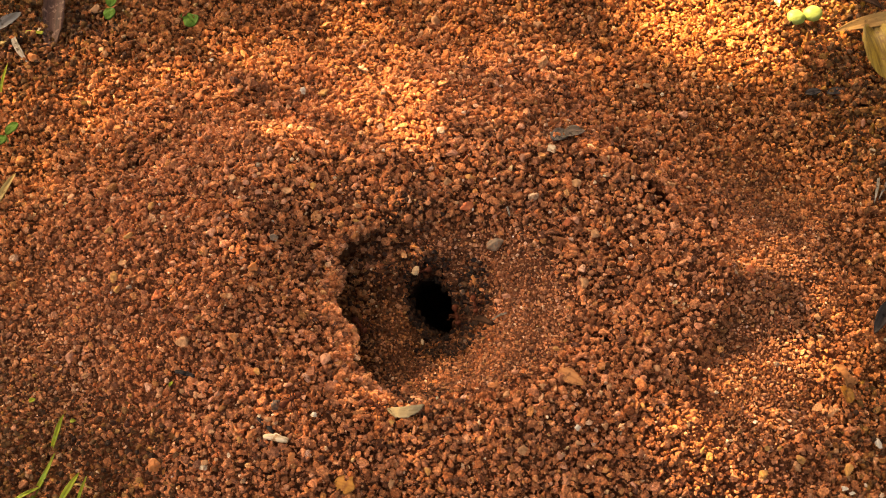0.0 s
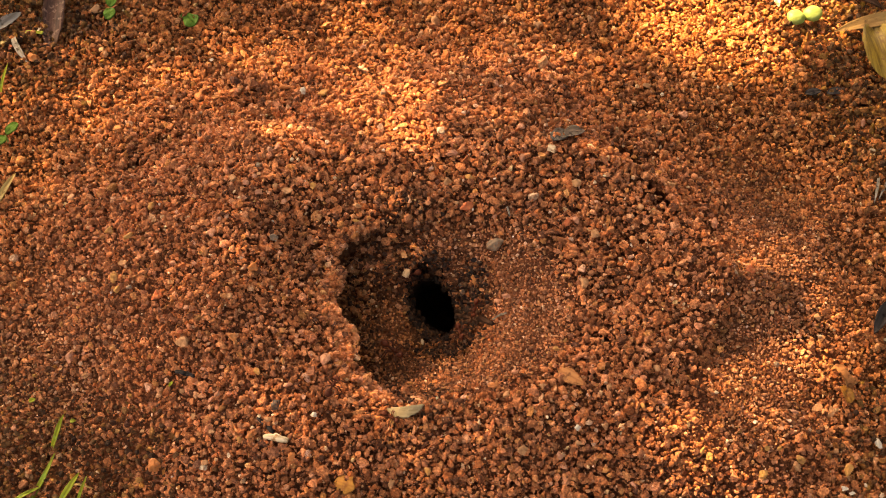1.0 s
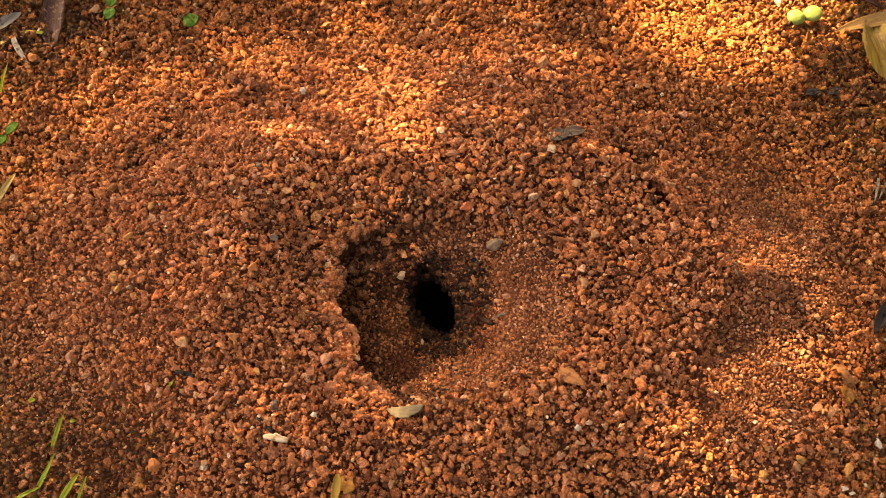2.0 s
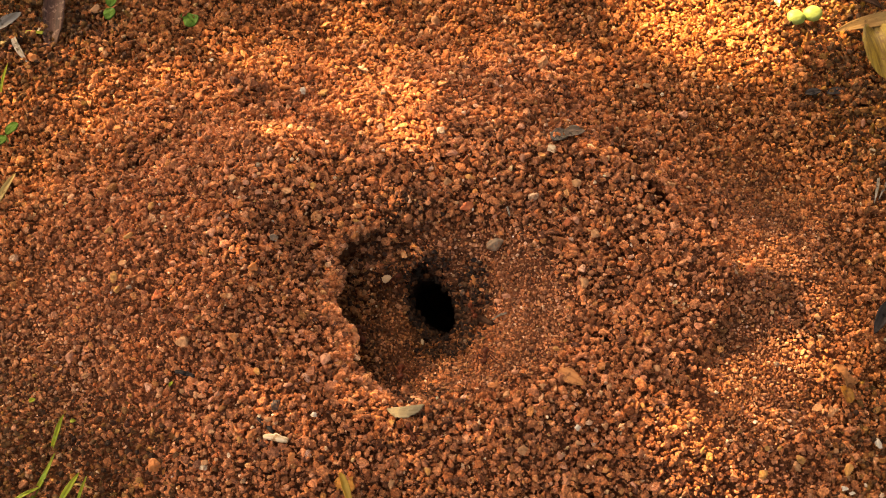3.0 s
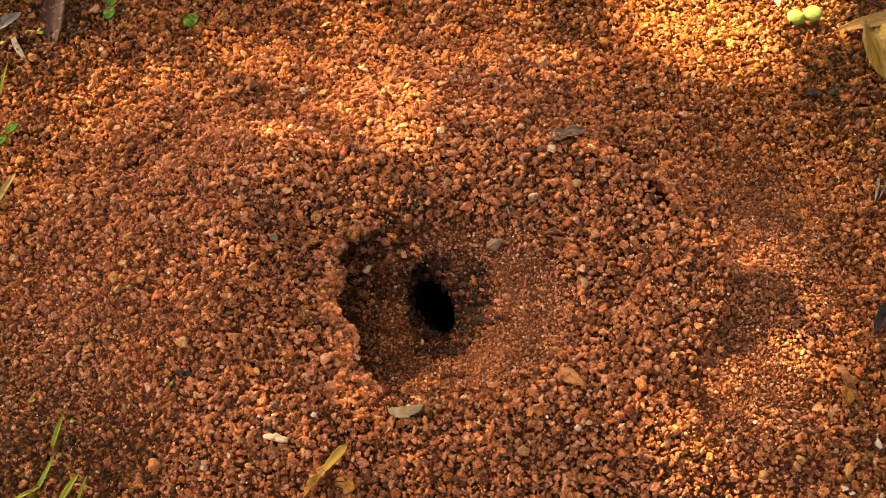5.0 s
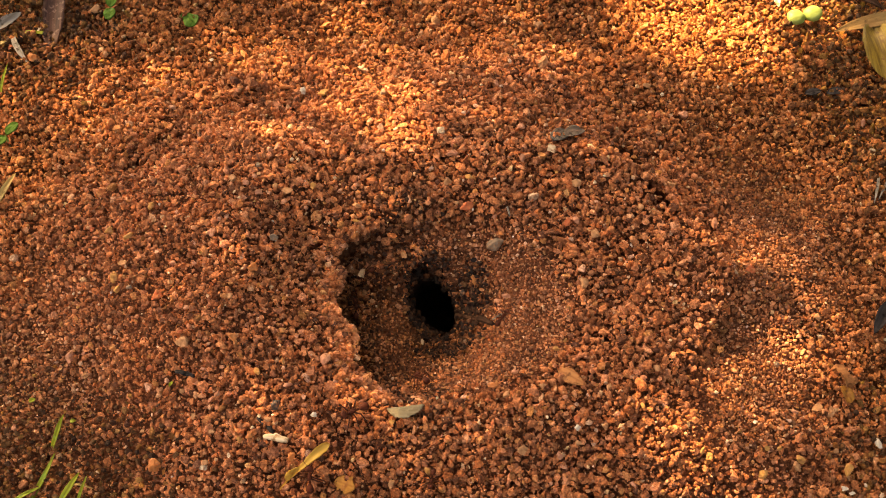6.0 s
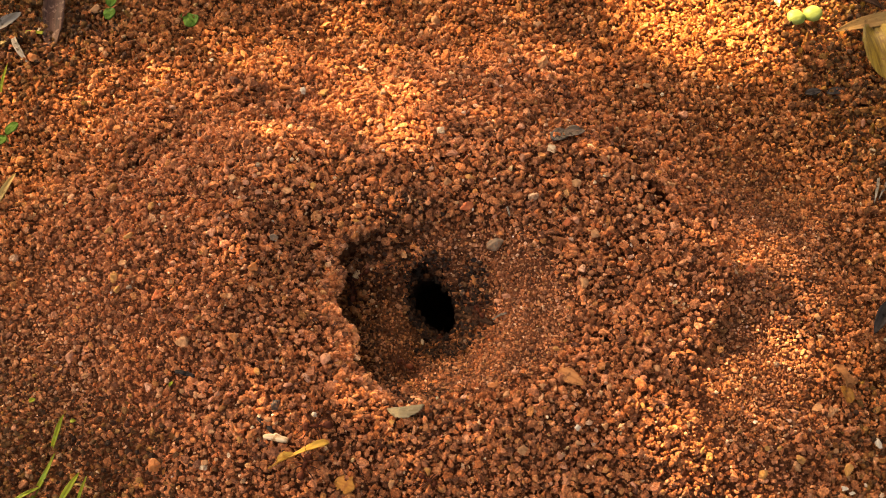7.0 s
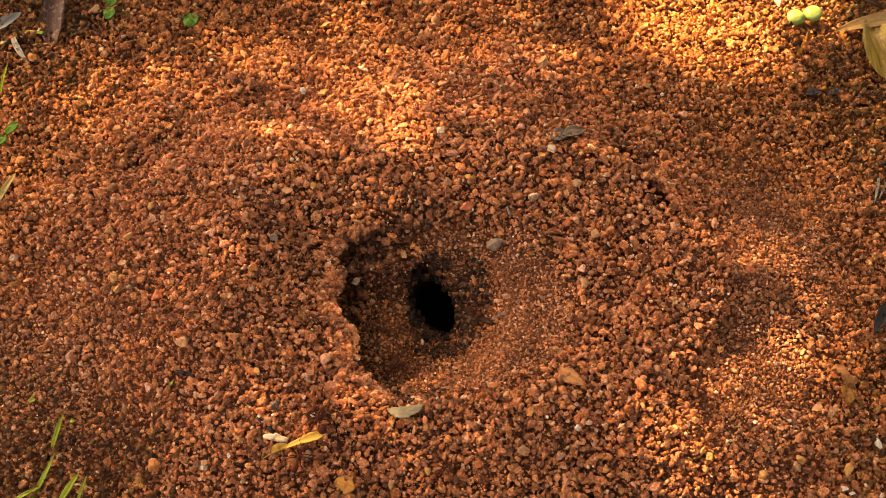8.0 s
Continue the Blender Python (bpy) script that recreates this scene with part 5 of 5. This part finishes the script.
# ---- moving things ----
def motions():
    crawl(ants[0], [(0, -0.0361, -0.0317, -59), (0.5, -0.0314, -0.0413, -44), (1, -0.0222, -0.0475, -41), (1.5, -0.0183, -0.0520, -59), (1.7, -0.0178, -0.0539, -75), (2.8, -0.0161, -0.0621, -84), (3, -0.0170, -0.0628, -89), (3.5, -0.0157, -0.0732, -89), (4, -0.0165, -0.0775, -107), (4.5, -0.0215, -0.0838, -121), (5.8, -0.0312, -0.0913, -146), (6, -0.0345, -0.0927, -153), (6.5, -0.0408, -0.0958, -154), (7, -0.0485, -0.0995, -173), (7.5, -0.0491, -0.0971, -248), (8, -0.0484, -0.0974, -248)])
    crawl(ants[1], [(0, -0.0593, -0.0893, 33), (0.5, -0.0532, -0.0849, 20), (1, -0.0437, -0.0834, 66), (1.5, -0.0373, -0.0512, 77), (1.7, -0.0357, -0.0476, 76), (2.8, -0.0349, -0.0411, 87), (3, -0.0347, -0.0384, 108), (3.5, -0.0375, -0.0324, 123), (4, -0.0371, -0.0334, 104), (4.5, -0.0379, -0.0309, 106), (5.8, -0.0408, -0.0204, 105), (6.5, -0.0422, -0.0152, 105), (8, -0.0432, -0.0117, 105)])
    crawl(ants[2], [(0, -0.0087, -0.0099, 190), (0.5, -0.0107, -0.0106, 190), (1, -0.0129, -0.0102, 190), (1.7, -0.0142, -0.0099, 190), (2.8, -0.0204, -0.0114, 205), (3, -0.0219, -0.0112, 205), (3.5, -0.0231, -0.0112, 205), (4, -0.0238, -0.0106, 205), (4.5, -0.0266, -0.0073, 205), (5.8, -0.0333, -0.0064, 200), (6, -0.0327, -0.0070, 200), (6.5, -0.0320, -0.0086, 200), (7, -0.0350, -0.0076, 200), (7.5, -0.0350, -0.0086, 200), (8, -0.0353, -0.0094, 200)])
    crawl(ants[3], [(0, 0.0070, -0.0257, -80), (0.5, 0.0077, -0.0296, -80), (1, 0.0088, -0.0367, -73), (1.5, 0.0120, -0.0448, -63), (1.7, 0.0143, -0.0482, -63), (2.8, 0.0180, -0.0563, -74), (3, 0.0183, -0.0615, -93), (3.5, 0.0175, -0.0667, -97), (4, 0.0171, -0.0732, -127), (4.5, 0.0118, -0.0755, -186), (5.8, -0.0055, -0.0741, -200), (6, -0.0079, -0.0692, -233), (6.5, -0.0151, -0.0567, -238), (7, -0.0152, -0.0550, -225), (7.5, -0.0183, -0.0540, -183), (8, -0.0202, -0.0562, -144)])
    crawl(ants[4], [(0, -0.0266, -0.0899, -36), (1, -0.0209, -0.0937, -34), (1.7, -0.0160, -0.0971, -31), (2.8, -0.0119, -0.0992, -35), (3, -0.0124, -0.0994, -68), (3.5, -0.0106, -0.1025, -60), (4, -0.0066, -0.1094, -58), (4.5, -0.0048, -0.1116, -68), (5.8, -0.0042, -0.1154, -106), (7, -0.0062, -0.1161, -31), (8, 0.0000, -0.1123, 34)])
    crawl(ants[5], [(0, 0.0153, -0.0251, -81), (1.5, 0.0156, -0.0280, -113), (3.5, 0.0142, -0.0278, -55), (4.5, 0.0230, -0.0388, -49), (5.8, 0.0270, -0.0426, 26), (6.5, 0.0203, -0.0351, 101), (8, 0.0161, -0.0298, 129)], 0.0045)
    crawl(ants[6], [(0, -0.0415, -0.1449, 111), (1, -0.0420, -0.1401, 116), (1.6, -0.0426, -0.1351, 119), (2.8, -0.0311, -0.1303, 177), (3.4, -0.0390, -0.1345, 112), (4, -0.0357, -0.1309, 69), (4.3, -0.0411, -0.1285, 96), (4.7, -0.0411, -0.1224, 101), (5.8, -0.0523, -0.1176, 94), (6, -0.0508, -0.1181, 91), (6.3, -0.0521, -0.1204, 73), (6.6, -0.0516, -0.1167, 70), (6.9, -0.0527, -0.1159, 67), (7.2, -0.0539, -0.1096, 77), (7.5, -0.0568, -0.1107, 73), (7.8, -0.0571, -0.1112, 73), (8, -0.0553, -0.1113, 67)])
    crawl(ants[7], [(0, -0.002, -0.0382, 100), (3, -0.0025, -0.0374, 100), (5.8, -0.004, -0.0362, 100), (6.5, -0.003, -0.0346, 100), (7, 0.0, -0.0327, 100), (7.5, -0.0015, -0.0356, 100), (8, -0.002, -0.0382, 100)], -0.005)
    crawl(pellet, [(0, -0.0119, -0.0125, 25), (0.5, -0.0139, -0.0122, 25), (1, -0.0161, -0.0119, 25), (1.7, -0.0173, -0.0122, 25), (2.8, -0.0235, -0.0135, 25), (3, -0.0250, -0.0135, -10), (3.5, -0.0263, -0.0130, -10), (4, -0.0269, -0.0120, -10), (4.5, -0.0297, -0.0099, -10), (5.8, -0.0364, -0.0089, 20), (6, -0.0359, -0.0094, 20), (6.5, -0.0351, -0.0109, 20), (7, -0.0382, -0.0087, 20), (7.5, -0.0382, -0.0098, 20), (8, -0.0385, -0.0111, 20)], 0.0105)
    walk(cargo, [(0, pose(-0.05, -0.1495, 0.0234, 0, -38, 56)), (1, pose(-0.05, -0.1462, 0.0276, 0, -32, 61)), (1.6, pose(-0.0498, -0.141, 0.0296, 0, -35, 64)), (2.8, pose(-0.0277, -0.1363, 0.0332, 20, -34, 122)), (3.4, pose(-0.0473, -0.1393, 0.0298, 10, -37, 57)), (4, pose(-0.0507, -0.1293, 0.0361, -20, -17, 14)), (4.3, pose(-0.052, -0.1328, 0.0344, 0, -32, 41)), (4.7, pose(-0.0518, -0.1274, 0.0383, 0, -27, 46)), (5.8, pose(-0.0636, -0.1207, 0.0396, 0, -32, 39)), (6, pose(-0.063, -0.1205, 0.04, 0, -27, 36)), (6.3, pose(-0.0663, -0.1203, 0.0392, -45, -25, 12)), (6.6, pose(-0.0671, -0.1158, 0.0424, -55, -20, 6)), (6.9, pose(-0.0678, -0.1147, 0.0417, -50, -22, 11)), (7.2, pose(-0.0682, -0.1087, 0.0435, 0, -22, 22)), (7.5, pose(-0.0697, -0.1096, 0.0421, -15, -25, 19)), (7.8, pose(-0.0709, -0.1103, 0.0421, -20, -28, 18)), (8, pose(-0.0701, -0.1085, 0.0426, -15, -23, 12))])
    at = shrub.location.copy()
    walk(shrub, [(t, Matrix.Translation((at.x + d, at.y + e, at.z))) for t, d, e in ((0, 0.004, 0.001), (1.6, 0.003, 0.0), (3.2, 0.002, 0.001), (4.4, 0.001, 0.0), (5.8, -0.001, 0.001), (7.0, -0.002, 0.002), (8.0, -0.001, 0.001))])
    for i, a in enumerate(ants):
        stride(a, 16 if i not in (5, 7) else 6, i * 0.13)


motions()
